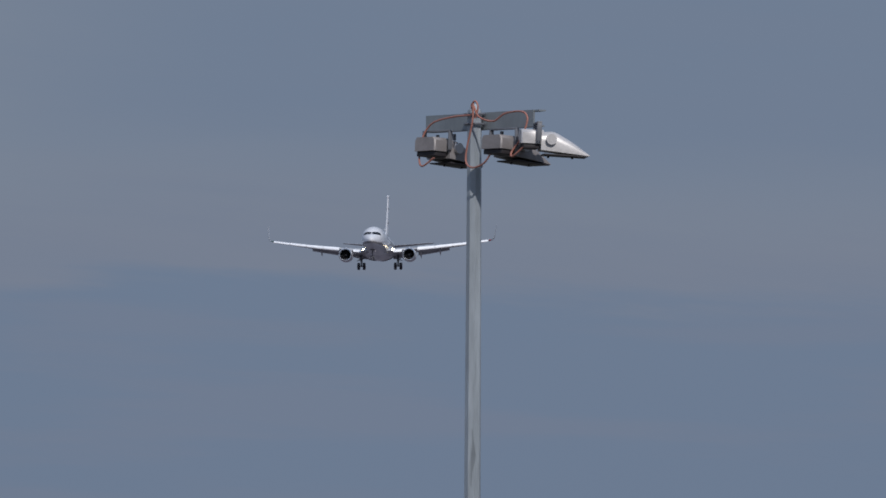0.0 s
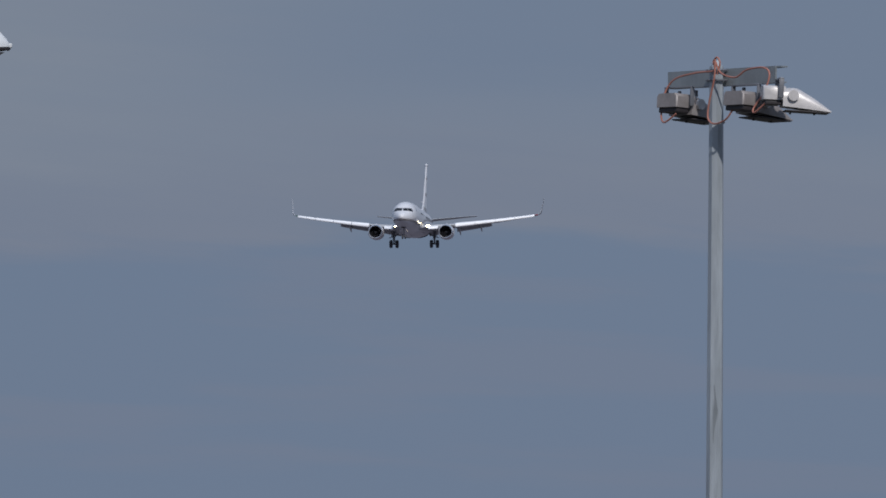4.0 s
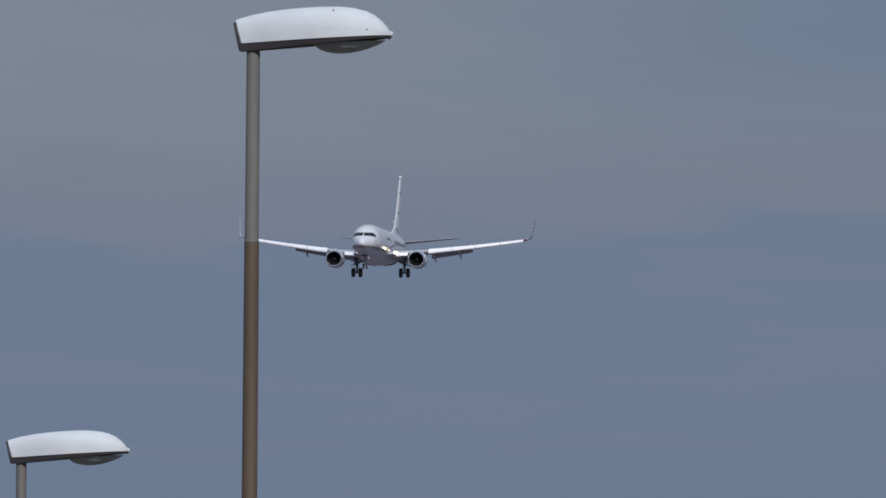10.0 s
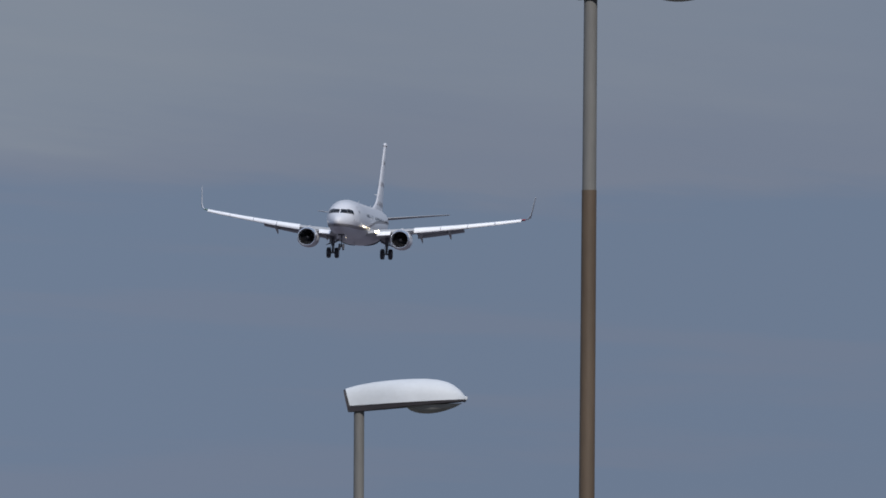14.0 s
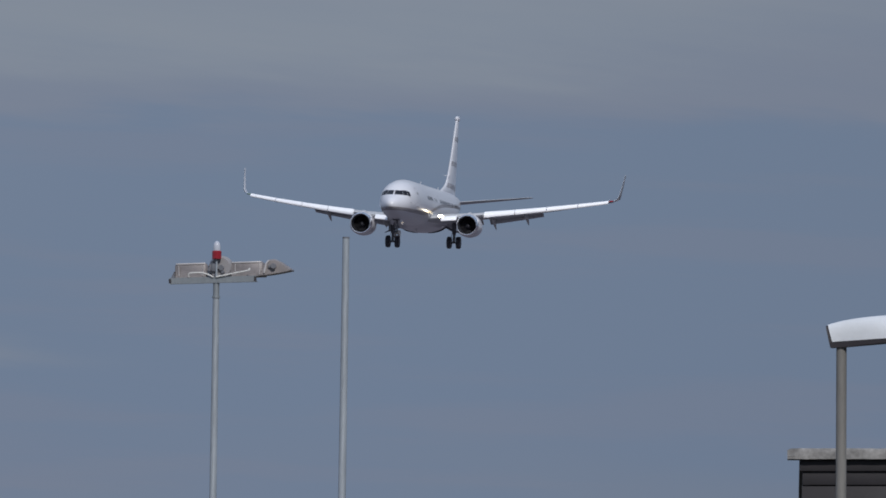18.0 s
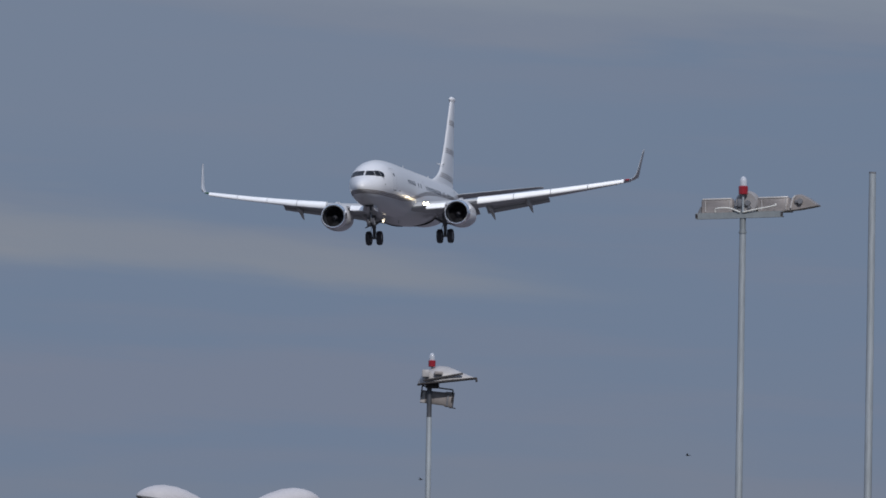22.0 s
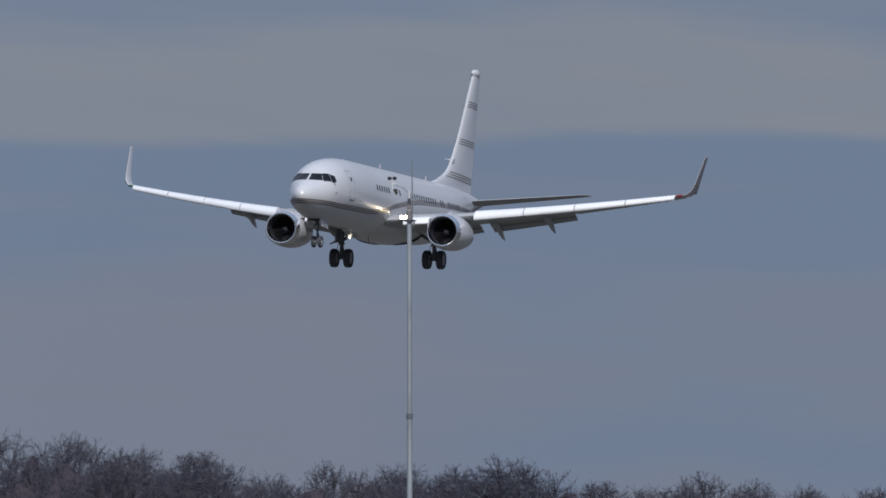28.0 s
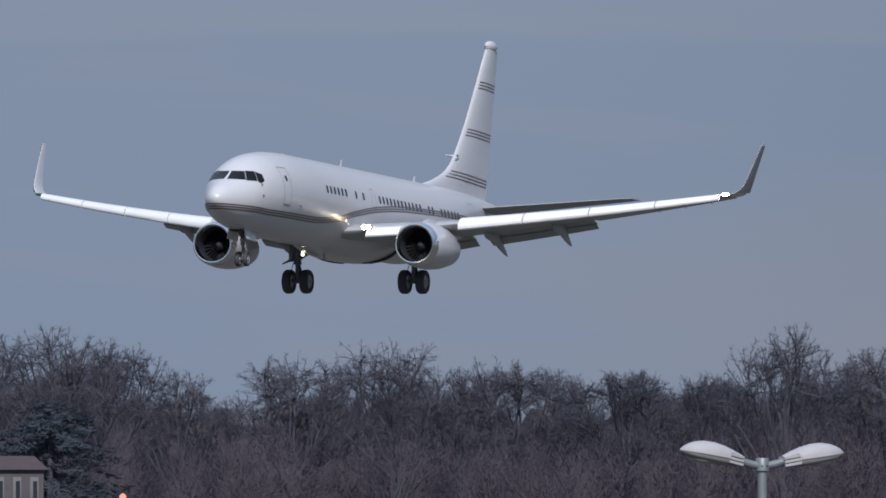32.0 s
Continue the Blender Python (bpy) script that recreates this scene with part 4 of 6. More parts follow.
def floodlight(parent, m, case, size=1.0, name="floodlight", under="dark front glass of the floodlight", bracket=True):
    """An asymmetric floodlight: gear box behind, hood tapering forward (+y), glass below."""
    s = size
    bm = bmesh.new()
    # gear box with chamfered upper edges, over a block coloured as the shade beneath it
    loft(bm, [[(u * s, y * s, z * s) for u, z in ((-w, -0.055), (-w, 0.075), (-w + 0.03, 0.112), (w - 0.03, 0.112), (w, 0.075), (w, -0.055))] for y, w in ((-0.30, 0.165), (-0.285, 0.18), (-0.10, 0.18), (-0.03, 0.155))])
    rings = []
    for i in range(15):
        t = i / 14
        y = -0.06 + 0.59 * t
        top = 0.085 + 0.012 * math.sin(math.pi * min(1.0, t * 2.2)) - 0.25 * max(0.0, t - 0.25) ** 1.35 / 0.75 ** 1.35
        low = -0.13 - 0.05 * t
        w = 0.20 + 0.012 * math.sin(math.pi * t) - 0.02 * t
        rings.append([(u * w * s, y * s, (low + (max(top, low + 0.015) - low) * v) * s) for u, v in ((-1, 0), (-1, 0.5), (-0.95, 0.74), (-0.84, 0.9), (-0.6, 1), (0.6, 1), (0.84, 0.9), (0.95, 0.74), (1, 0.5), (1, 0))])
    loft(bm, rings)
    lamp = part(name, put(bm, m), case, parent, "weathered aluminium floodlight")
    bm = bmesh.new()
    box(bm, -0.185 * s, 0.185 * s, -0.02 * s, 0.51 * s, -0.186 * s, -0.170 * s, 0.004 * s)
    part("front_glass", put(bm, m @ pose(0, 0, 0, -1, 0, 0)), TRIM_DARK, lamp, under)
    if bracket:
        bm = bmesh.new()
        for x in (-0.225, 0.225):
            box(bm, (x - 0.010) * s, (x + 0.010) * s, -0.12 * s, -0.06 * s, -0.03 * s, 0.20 * s, 0.004 * s)
        box(bm, -0.235 * s, 0.235 * s, -0.12 * s, -0.06 * s, 0.19 * s, 0.21 * s, 0.004 * s)
        part("bracket", put(bm, m), STRUT, lamp, "dark steel U-bracket")
    for x in (-0.225, 0.225):
        bm = bmesh.new()
        tube(bm, [(x * s - 0.02 * s, 0.06 * s, 0.0), (x * s + 0.02 * s, 0.06 * s, 0.0)], 0.065 * s, 16)
        part("pivot_knob", put(bm, m), CASE_BRIGHT, lamp)
    # A dark block imitates the shade in the hollow below the gear box.
    bm = bmesh.new()
    box(bm, -0.16 * s, 0.16 * s, -0.270 * s, -0.08 * s, -0.115 * s, -0.057 * s, 0.008 * s)
    part("recess", put(bm, m), TRIM_DARK, lamp, "dark block coloured as the shade under the gear box")
    for y in (0.05, 0.34):
        bm = bmesh.new()
        tube(bm, [(0.0, y * s, -0.19 * s), (0.0, y * s, -0.215 * s)], 0.014 * s, 6)
        part("clip", put(bm, m), TRIM_DARK, lamp)
    return lamp


def build_tall_flood_mast():
    h = 14.05
    mast = thing("floodlight_mast", "tall octagonal galvanised mast with three floodlights and orange cables", "floodlight mast", at=stand(1.468, 185, 0, 0.34, 14))
    bm = bmesh.new()
    pole_mesh(bm, 0, h, 0.115, 0.072, 8, radians(12))
    pole_mesh(bm, h, h + 0.06, 0.06, 0.03, 8)
    part("pole", bm, GALVA_PALE, mast, "pale grey octagonal pole", smooth=False)
    bm = bmesh.new()
    loft(bm, [[(u + 0.012 * math.sin(9 * z), q, z) for u, q in ((-w, 0.0), (w, 0.0), (w, 0.003), (-w, 0.003))] for z, w in ((10.28, 0.003), (10.42, 0.007), (10.52, 0.018), (10.60, 0.022), (10.68, 0.014), (10.76, 0.005), (10.86, 0.003))])
    part("rust_stain", put(bm, pose(0, 0, 0, 0, 0, -10.5) @ Matrix.Translation((0.012, -0.0795, 0))), GALVA, mast, "dark run-down stain on the pole")
    bar = pose(0, 0, h - 0.13, 0, 0, -50)
    # channel-shaped crossbar, cut open at the ends
    bm = bmesh.new()
    box(bm, -0.88, 0.79, 0.085, 0.105, -0.085, 0.085)
    box(bm, -0.88, 0.79, 0.107, 0.19, 0.068, 0.085)
    box(bm, -0.88, 0.79, 0.107, 0.19, -0.085, -0.068)
    box(bm, 0.79, 0.86, 0.10, 0.19, 0.070, 0.085)
    box(bm, 0.79, 0.84, 0.10, 0.19, -0.085, -0.070)
    part("crossbar", put(bm, bar @ Matrix.Translation((0.02, 0, 0.024))), GALVA, mast, "grey steel channel crossbar", smooth=False)
    for z in (-0.05, 0.05):
        bm = bmesh.new()
        tube(bm, [(0.10 * math.cos(a), 0.10 * math.sin(a), h - 0.09 + z) for a in (2 * math.pi * k / 16 for k in range(17))], 0.012, 6)
        part("clamp", bm, STRUT, mast)
    # The third floodlight's brighter casing paints in its sunlit side.
    for x, y, z, turn, tilt, case in ((-0.50, 0.0, -0.235, 4, -3, CASE), (0.54, 0.0, -0.250, 3, -3, CASE), (1.04, 0.04, -0.205, -34, -2, CASE_BRIGHT)):
        lamp = floodlight(mast, bar @ pose(x, y, z, tilt, 0, turn), case, 0.83)
    for x in (-0.74, -0.48, 0.26, 0.52):
        bm = bmesh.new()
        tube(bm, [(x, 0.14, -0.085), (x, 0.14, -0.15)], 0.018, 8)
        part("bolt", put(bm, bar), STRUT, mast)
    paths = (
        [(0.06, -0.12, 0.04), (0.10, -0.12, 0.15), (0.07, -0.13, 0.21), (0.0, -0.12, 0.17), (0.02, -0.13, 0.08), (-0.24, -0.12, 0.07), (-0.56, -0.12, 0.03), (-0.70, -0.13, -0.06), (-0.74, -0.16, -0.20), (-0.69, -0.22, -0.36), (-0.60, -0.25, -0.42), (-0.46, -0.22, -0.34)],
        [(0.05, -0.13, 0.16), (0.12, -0.12, 0.05), (0.34, -0.12, 0.00), (0.52, -0.12, 0.07), (0.78, -0.12, 0.08), (0.88, -0.13, 0.0), (0.80, -0.14, -0.18), (0.70, -0.18, -0.32), (0.76, -0.22, -0.37), (0.90, -0.20, -0.28)],
        [(0.05, -0.14, 0.19), (0.05, -0.15, 0.0), (-0.03, -0.15, -0.25), (-0.02, -0.17, -0.40), (0.12, -0.20, -0.46), (0.32, -0.22, -0.42), (0.42, -0.20, -0.30)],
    )
    for path in paths:
        bm = bmesh.new()
        tube(bm, smooth_path([(x + 0.095, y, z) for x, y, z in path], 6), 0.0095, 7)
        part("cable", put(bm, bar), CABLE, mast, "loose orange cable")
    return mast


def street_lamp(bearing, distance, height, lean, turn, brown_from, crest, label):
    """A single-arm street lamp with a long white canopy that sits straight on its pole."""
    lamp = thing("street_lamp", label, "street lamp", "street lamps", stand(bearing, distance, 0, lean, height))
    bm = bmesh.new()
    pole_mesh(bm, brown_from, height + 0.05, 0.040, 0.038, 20)
    part("pole", put(bm, Matrix.Translation((-0.010, 0, 0))), POLE_GREY, lamp, "weathered grey upper pole")
    bm = bmesh.new()
    pole_mesh(bm, 0, brown_from, 0.055, 0.042, 20)
    part("pole_base", put(bm, Matrix.Translation((-0.010, 0, 0))), POLE_BROWN, lamp, "brown painted lower pole")
    head = pose(0, 0, height, 0, -3.2, turn)
    xs = (-0.10, -0.07, 0.0, 0.1, 0.2, 0.3, 0.4, 0.5, 0.58, 0.65, 0.70, 0.735, 0.765, 0.782)
    tops = (0.178, 0.186, 0.200, 0.213, 0.220, 0.223, 0.223, 0.218, 0.206, 0.186, 0.159, 0.128, 0.093, 0.064)
    wides = (0.045, 0.048, 0.056, 0.078, 0.104, 0.124, 0.135, 0.134, 0.128, 0.115, 0.098, 0.076, 0.050, 0.02)
    low = 0.05
    bm = bmesh.new()
    rings = []
    tops = [low + (t - low) * crest for t in tops]
    for x, t, w in zip(xs, tops, wides):
        # the pole end is cut off aslant
        slant = 0.030 * max(0.0, 1 - (x + 0.10) / 0.2)
        ring = []
        for k in range(19):
            a = math.pi * k / 18
            h = max(0.0, math.sin(a)) ** 0.75 if math.sin(a) > 1e-6 else 0.0
            ring.append((x + slant * (1 - h), w * math.cos(a), low + (t - low) * h))
        rings.append(ring)
    loft(bm, rings)
    part("canopy", put(bm, head), CANOPY, lamp, "long white streamlined lamp canopy")
    bm = bmesh.new()
    rings = [[(x, w * s, z) for s, z in ((-0.98, 0.006 + max(0, x) * 0.040), (-1.0, 0.046), (1.0, 0.046), (0.98, 0.006 + max(0, x) * 0.040))] for x, w in zip((-0.085, 0.0) + xs[3:], wides[1:])]
    loft(bm, rings)
    part("lower_rim", put(bm, head), TRIM_DARK, lamp, "dark lower rim")
    # The canopy's end face is coloured dark to stand for its shadow.
    bm = bmesh.new()
    loft(bm, [[(-0.10 + 0.030 * (1 - max(0.0, math.sin(a))) - q, 0.043 * math.cos(a), 0.010 + 0.162 * max(0.0, math.sin(a))) for a in (math.pi * k / 12 for k in range(13))] for q in (0.017, -0.006)])
    part("end_cap", put(bm, head), TRIM_DARK, lamp, "open end of the canopy, coloured dark for its shade")
    bm = bmesh.new()
    rings = []
    for i in range(13):
        t = i / 12
        x = 0.335 + 0.415 * t
        r = math.sin(math.pi * t ** 0.8) ** 0.75 if 0 < t < 1 else 0.02
        rings.append([(x, 0.105 * r * math.cos(a), 0.024 - 0.062 * r * math.sin(a)) for a in (math.pi * k / 10 for k in range(11))])
    loft(bm, rings)
    part("glass_bowl", put(bm, head), BOWL, lamp, "shallow greyish glass bowl")
    if crest > 1.0:
        bm = bmesh.new()
        box(bm, 0.650, 0.664, -0.112, -0.096, 0.083, 0.090, 0.002)
        part("latch", put(bm, head), SEAM, lamp)
        bm = bmesh.new()
        tube(bm, [(0.47, -0.075, low + 0.142 * crest), (0.47, -0.088, low + 0.149 * crest)], 0.004, 6)
        part("screw", put(bm, head), SEAM, lamp)
    bm = bmesh.new()
    box(bm, 0.770, 0.795, -0.016, 0.016, 0.046, 0.072, 0.006)
    part("nose_catch", put(bm, head), CANOPY, lamp)
    bm = bmesh.new()
    tube(bm, [(0.765, 0, 0.055), (0.772, 0, 0.030)], 0.007, 6)
    part("hook", put(bm, head), TRIM_DARK, lamp)
    return lamp


def double_lamp(bearing, distance, height, turn, label):
    """A post with two streamlined heads on short arms."""
    lamp = thing("double_street_lamp", label, "street lamp", "double street lamps", stand(bearing, distance, turn))
    bm = bmesh.new()
    pole_mesh(bm, 0, height - 0.11, 0.076, 0.050, 18)
    part("pole", bm, GALVA, lamp, "grey round pole")
    bm = bmesh.new()
    loft(bm, [[(r * math.cos(a), r * math.sin(a), height + z) for a in (2 * math.pi * k / 20 for k in range(20))] for z, r in ((-0.15, 0.066), (-0.145, 0.072), (-0.012, 0.072), (-0.004, 0.066), (-0.02, 0.060))])
    part("post_cap", bm, GALVA, lamp, "grey cylindrical post cap")
    for x in (-0.03, 0.03):
        bm = bmesh.new()
        tube(bm, [(x, -0.070, height - 0.09), (x, -0.080, height - 0.09)], 0.008, 6)
        part("set_screw", bm, TRIM_DARK, lamp)
    xs = (0.0, 0.04, 0.12, 0.22, 0.34, 0.46, 0.55, 0.62, 0.67, 0.70, 0.712)
    tops = (0.098, 0.111, 0.137, 0.164, 0.182, 0.178, 0.156, 0.123, 0.088, 0.056, 0.040)
    wides = (0.082, 0.092, 0.116, 0.150, 0.170, 0.165, 0.145, 0.112, 0.075, 0.040, 0.012)
    lows = (-0.030, -0.036, -0.046, -0.052, -0.052, -0.046, -0.036, -0.020, 0.002, 0.018, 0.026)
    for side in (1, -1):
        flip = pose(0, 0, 0, 0, 0, 0 if side > 0 else 180)
        bm = bmesh.new()
        tube(bm, smooth_path([(0.05, 0, height - 0.085), (0.16, 0, height - 0.066), (0.30, 0, height - 0.022)], 4), 0.043, 14)
        part("arm", put(bm, flip), GALVA, lamp, "grey tubular arm")
        m = flip @ pose(0.24 if side > 0 else 0.258, 0, height - (0.075 if side > 0 else 0.068), 0, -8.0 if side > 0 else -9.5, 0)
        bm = bmesh.new()
        loft(bm, [[(x, w * math.cos(a), 0.03 + (t - 0.03) * max(0.0, math.sin(a)) ** 0.8) for a in (math.pi * k / 16 for k in range(17))] for x, t, w in zip(xs, tops, wides)])
        head = part("lamp_head", put(bm, m), HEAD_SHELL, lamp, "white streamlined lamp head")
        bm = bmesh.new()
        loft(bm, [[(x, 0.97 * w * math.cos(a), 0.025 + (0.025 - z) * -max(0.0, math.sin(a)) ** 0.6) for a in (math.pi * k / 14 for k in range(15))] for x, z, w in zip(xs, lows, wides)])
        part("lower_shell", put(bm, m), LAMP_GREY, head, "grey lower shell")
        bm = bmesh.new()
        loft(bm, [[(x, s * w, z) for s, z in ((-1, 0.0245), (1, 0.0245), (1, 0.031), (-1, 0.031))] for x, w in zip(xs, (w + 0.003 for w in wides))])
        part("seam", put(bm, m), SEAM, head, "dark seam between the shells")
        bm = bmesh.new()
        loft(bm, [[(0.27 + 0.34 * t, 0.12 * r * math.cos(a), -0.03 - 0.050 * r * math.sin(a)) for a in (math.pi * k / 10 for k in range(11))]
                  for t, r in ((0, 0.03), (0.08, 0.45), (0.25, 0.85), (0.5, 1), (0.75, 0.82), (0.93, 0.4), (1, 0.03))])
        part("glass_bowl", put(bm, m), BOWL, head, "clear glass bowl")
        # raised clamping ribs on both sides of the inner end, over a dark backing that paints the grooves' shade
        for s in (1, -1):
            bm = bmesh.new()
            loft(bm, [[(x, s * (y + q), z) for q, z in ((0, z0), (0, z1), (-0.02, z1), (-0.02, z0))] for x, y, z0, z1 in ((0.002, 0.086, -0.026, 0.080), (0.160, 0.132, -0.036, 0.096))])
            part("groove", put(bm, m), TRIM_DARK, head)
            for a0, a1 in ((-0.028, 0.004), (0.012, 0.044), (0.052, 0.084)):
                bm = bmesh.new()
                loft(bm, [[(x, s * (y + q), z + lift) for q, z in ((0.0, a0), (0.008, a0 + 0.004), (0.008, a1 - 0.004), (0.0, a1), (-0.02, a1), (-0.02, a0))] for x, y, lift in ((-0.006, 0.088, 0.0), (0.080, 0.112, 0.003), (0.168, 0.137, 0.008))])
                part("fixing_rib", put(bm, m), HEAD_SHELL, head)
        bm = bmesh.new()
        tube(bm, [(0.60, -0.05, 0.0), (0.66, -0.05, 0.005)], 0.018, 8)
        part("catch", put(bm, m), TRIM_DARK, head)
    return lamp


def beacon(parent, x, y, z, s):
    bm = bmesh.new()
    tube(bm, [(x, y, z), (x, y, z + 0.28 * s)], 0.016 * s, 8)
    part("beacon_stem", bm, GALVA_PALE, parent)
    bm = bmesh.new()
    loft(bm, [[(x + r * s * math.cos(a), y + r * s * math.sin(a), z + q * s) for a in (2 * math.pi * k / 18 for k in range(18))] for q, r in ((0.26, 0.058), (0.27, 0.068), (0.375, 0.070), (0.385, 0.060))])
    lamp = part("obstruction_light", bm, RED_GLASS, parent, "red base of the obstruction light")
    bm = bmesh.new()
    loft(bm, [[(x + r * s * math.cos(a), y + r * s * math.sin(a), z + q * s) for a in (2 * math.pi * k / 18 for k in range(18))] for q, r in ((0.386, 0.052), (0.44, 0.054), (0.485, 0.045), (0.515, 0.026), (0.525, 0.006))])
    part("glass_dome", bm, CLEAR_GLASS, lamp, "clear glass dome")


def build_beacon_masts():
    # the mast with a row of floodlights on its crossbar
    h = 14.76
    mast = thing("beacon_floodlight_mast", "slim grey mast with a row of floodlights and a red beacon", "floodlight mast", "beacon masts", stand(-3.7985, 300, 0, 0.9, 14.7))
    bm = bmesh.new()
    pole_mesh(bm, 0, h - 0.26, 0.078, 0.052, 18)
    part("pole", bm, GALVA_PALE, mast, "pale grey round pole")
    bm = bmesh.new()
    pole_mesh(bm, h - 0.27, h + 0.02, 0.050, 0.050, 18)
    pole_mesh(bm, h - 0.29, h - 0.26, 0.064, 0.064, 18)
    part("pole_top", bm, GALVA, mast)
    bar = pose(0, 0, h, 0, -2.0, -14)
    bm = bmesh.new()
    box(bm, -0.77, 0.68, -0.06, -0.045, -0.045, 0.055)
    box(bm, -0.77, 0.68, -0.043, 0.05, -0.045, -0.032)
    box(bm, -0.77, 0.68, -0.043, 0.05, 0.042, 0.055)
    part("crossbar", put(bm, bar), GALVA, mast, "grey steel channel crossbar", smooth=False)
    # Dark plates imitate the shade in the channel's open ends.
    for x in (-0.76, 0.665):
        bm = bmesh.new()
        box(bm, x - 0.020, x + 0.020, -0.066, -0.061, -0.030, 0.040)
        part("end_slot", put(bm, bar), TRIM_DARK, mast, smooth=False)
    for x in (-0.44, 0.50):
        m = bar @ pose(x, 0.06, 0.055, -2, 0, 2)
        bm = bmesh.new()
        loft(bm, [[(u * w, y, z) for u, z in ((-1, lo), (-0.98, hi - 0.03), (-0.9, hi), (0.9, hi), (0.98, hi - 0.03), (1, lo))] for y, w, lo, hi in ((-0.02, 0.25, 0.0, 0.21), (0.0, 0.265, -0.01, 0.235), (0.18, 0.265, -0.005, 0.23), (0.36, 0.25, 0.0, 0.12), (0.42, 0.24, 0.01, 0.04))])
        lamp = part("floodlight", put(bm, m), CASE, mast, "weathered aluminium floodlight seen from its back")
        bm = bmesh.new()
        box(bm, -0.24, 0.24, -0.032, -0.018, 0.212, 0.236, 0.004)
        part("top_rim", put(bm, m), CASE_BRIGHT, lamp, "bright upper rim")
        for q in (-0.19, 0.21):
            bm = bmesh.new()
            tube(bm, [(q, -0.030, 0.02), (q, -0.030, 0.2)], 0.008, 6)
            part("tie_bar", put(bm, m), CASE_BRIGHT, lamp)
    m = bar @ pose(0.92, 0.10, 0.068, 0, -5, 6)
    bm = bmesh.new()
    loft(bm, [[(x, y, z) for y, z in ((-0.22, lo), (-0.22, hi - 0.02), (-0.19, hi), (0.19, hi), (0.22, hi - 0.02), (0.22, lo))] for x, lo, hi in ((-0.16, 0.0, 0.06), (-0.10, 0.0, 0.18), (0.0, 0.0, 0.240), (0.08, 0.005, 0.238), (0.18, 0.012, 0.175), (0.27, 0.02, 0.095), (0.325, 0.028, 0.045))])
    lamp = part("floodlight", put(bm, m), CASE, mast, "weathered aluminium floodlight turned sideways")
    bm = bmesh.new()
    box(bm, -0.03, 0.10, -0.26, -0.221, 0.10, 0.15, 0.01)
    part("pivot_block", put(bm, m), STRUT, lamp)
    bm = bmesh.new()
    tube(bm, [(0.06, -0.222, 0.125), (0.06, -0.285, 0.125)], 0.045, 12)
    part("pivot_knob", put(bm, m), STRUT, lamp)
    bm = bmesh.new()
    tube(bm, [(-0.11, -0.235, 0.03), (-0.05, -0.245, 0.19), (-0.01, -0.225, 0.225)], 0.014, 8)
    part("hinge_arm", put(bm, m), CASE_BRIGHT, lamp)
    bm = bmesh.new()
    loft(bm, [[(-0.76, -0.02, 0.04), (-0.70, -0.02, 0.16), (-0.69, -0.02, 0.04)], [(-0.76, 0.06, 0.04), (-0.70, 0.06, 0.16), (-0.69, 0.06, 0.04)]])
    part("end_bracket", put(bm, bar), STRUT, mast)
    bm = bmesh.new()
    loft(bm, [[(r * math.cos(a) + 0.06, y, 0.20 + r * math.sin(a)) for a in (2 * math.pi * k / 20 for k in range(20))] for y, r in ((0.0, 0.17), (0.05, 0.20), (0.16, 0.20), (0.2, 0.15))])
    hub = part("round_housing", put(bm, bar), LAMP_GREY, mast, "round grey lamp housing")
    bm = bmesh.new()
    box(bm, -0.07, 0.03, -0.05, 0.0, 0.14, 0.27, 0.01)
    part("ballast_box", put(bm, bar), STRUT, mast)
    for x, z, r in ((0.09, 0.20, 0.045), (0.12, 0.13, 0.025), (-0.10, 0.18, 0.03)):
        bm = bmesh.new()
        tube(bm, [(x, 0.0, z), (x, -0.05, z)], r, 12)
        part("cable_gland", put(bm, bar), STRUT, hub)
    for pts in ([(-0.44, -0.07, 0.06), (-0.42, -0.09, 0.12), (-0.2, -0.09, 0.12), (-0.03, -0.08, 0.05)], [(0.02, -0.08, 0.05), (0.25, -0.09, 0.09), (0.55, -0.09, 0.14), (0.57, -0.07, 0.17)]):
        bm = bmesh.new()
        tube(bm, smooth_path(pts, 5), 0.012, 6)
        part("cable", put(bm, bar), CABLE_WHITE, mast, "white cable")
    beacon(mast, 0, -0.07, h + 0.045, 1.12)
    # the plain mast beside it
    pole = thing("plain_mast", "plain galvanised tubular mast with an open top", "mast", at=stand(-3.397, 280, 0, 0.9, 14.7))
    bm = bmesh.new()
    pole_mesh(bm, 0, 14.69, 0.074, 0.052, 20)
    part("tube", bm, GALVA_PALE, pole)
    bm = bmesh.new()
    pole_mesh(bm, 14.675, 14.70, 0.054, 0.054, 20)
    part("top_ring", bm, STRUT, pole)
    # the mast with a dome floodlight above and a small one below
    h = 13.36
    mast = thing("beacon_floodlight_mast", "slim grey mast with stacked floodlights and a red beacon", "floodlight mast", "beacon masts", stand(-4.777, 350, 0, 0.9, 13.4))
    bm = bmesh.new()
    pole_mesh(bm, 0, h - 0.62, 0.075, 0.050, 16)
    part("pole", put(bm, Matrix.Translation((0.055, 0, 0))), GALVA_PALE, mast, "pale grey round pole")
    # The dome's cast shadow is coloured onto the pole's top section.
    bm = bmesh.new()
    pole_mesh(bm, h - 0.63, h, 0.047, 0.046, 16)
    part("spigot", put(bm, Matrix.Translation((0.055, 0, 0))), DARK_STEEL_AND_SHADE, mast, "top of the pole, coloured dark for the dome's shadow")
    bm = bmesh.new()
    box(bm, -0.02, 0.24, -0.09, 0.09, -0.075, 0.02, 0.012, Matrix.Translation((0, 0, h)))
    part("platform", bm, TRIM_DARK, mast, "dark mounting plate")
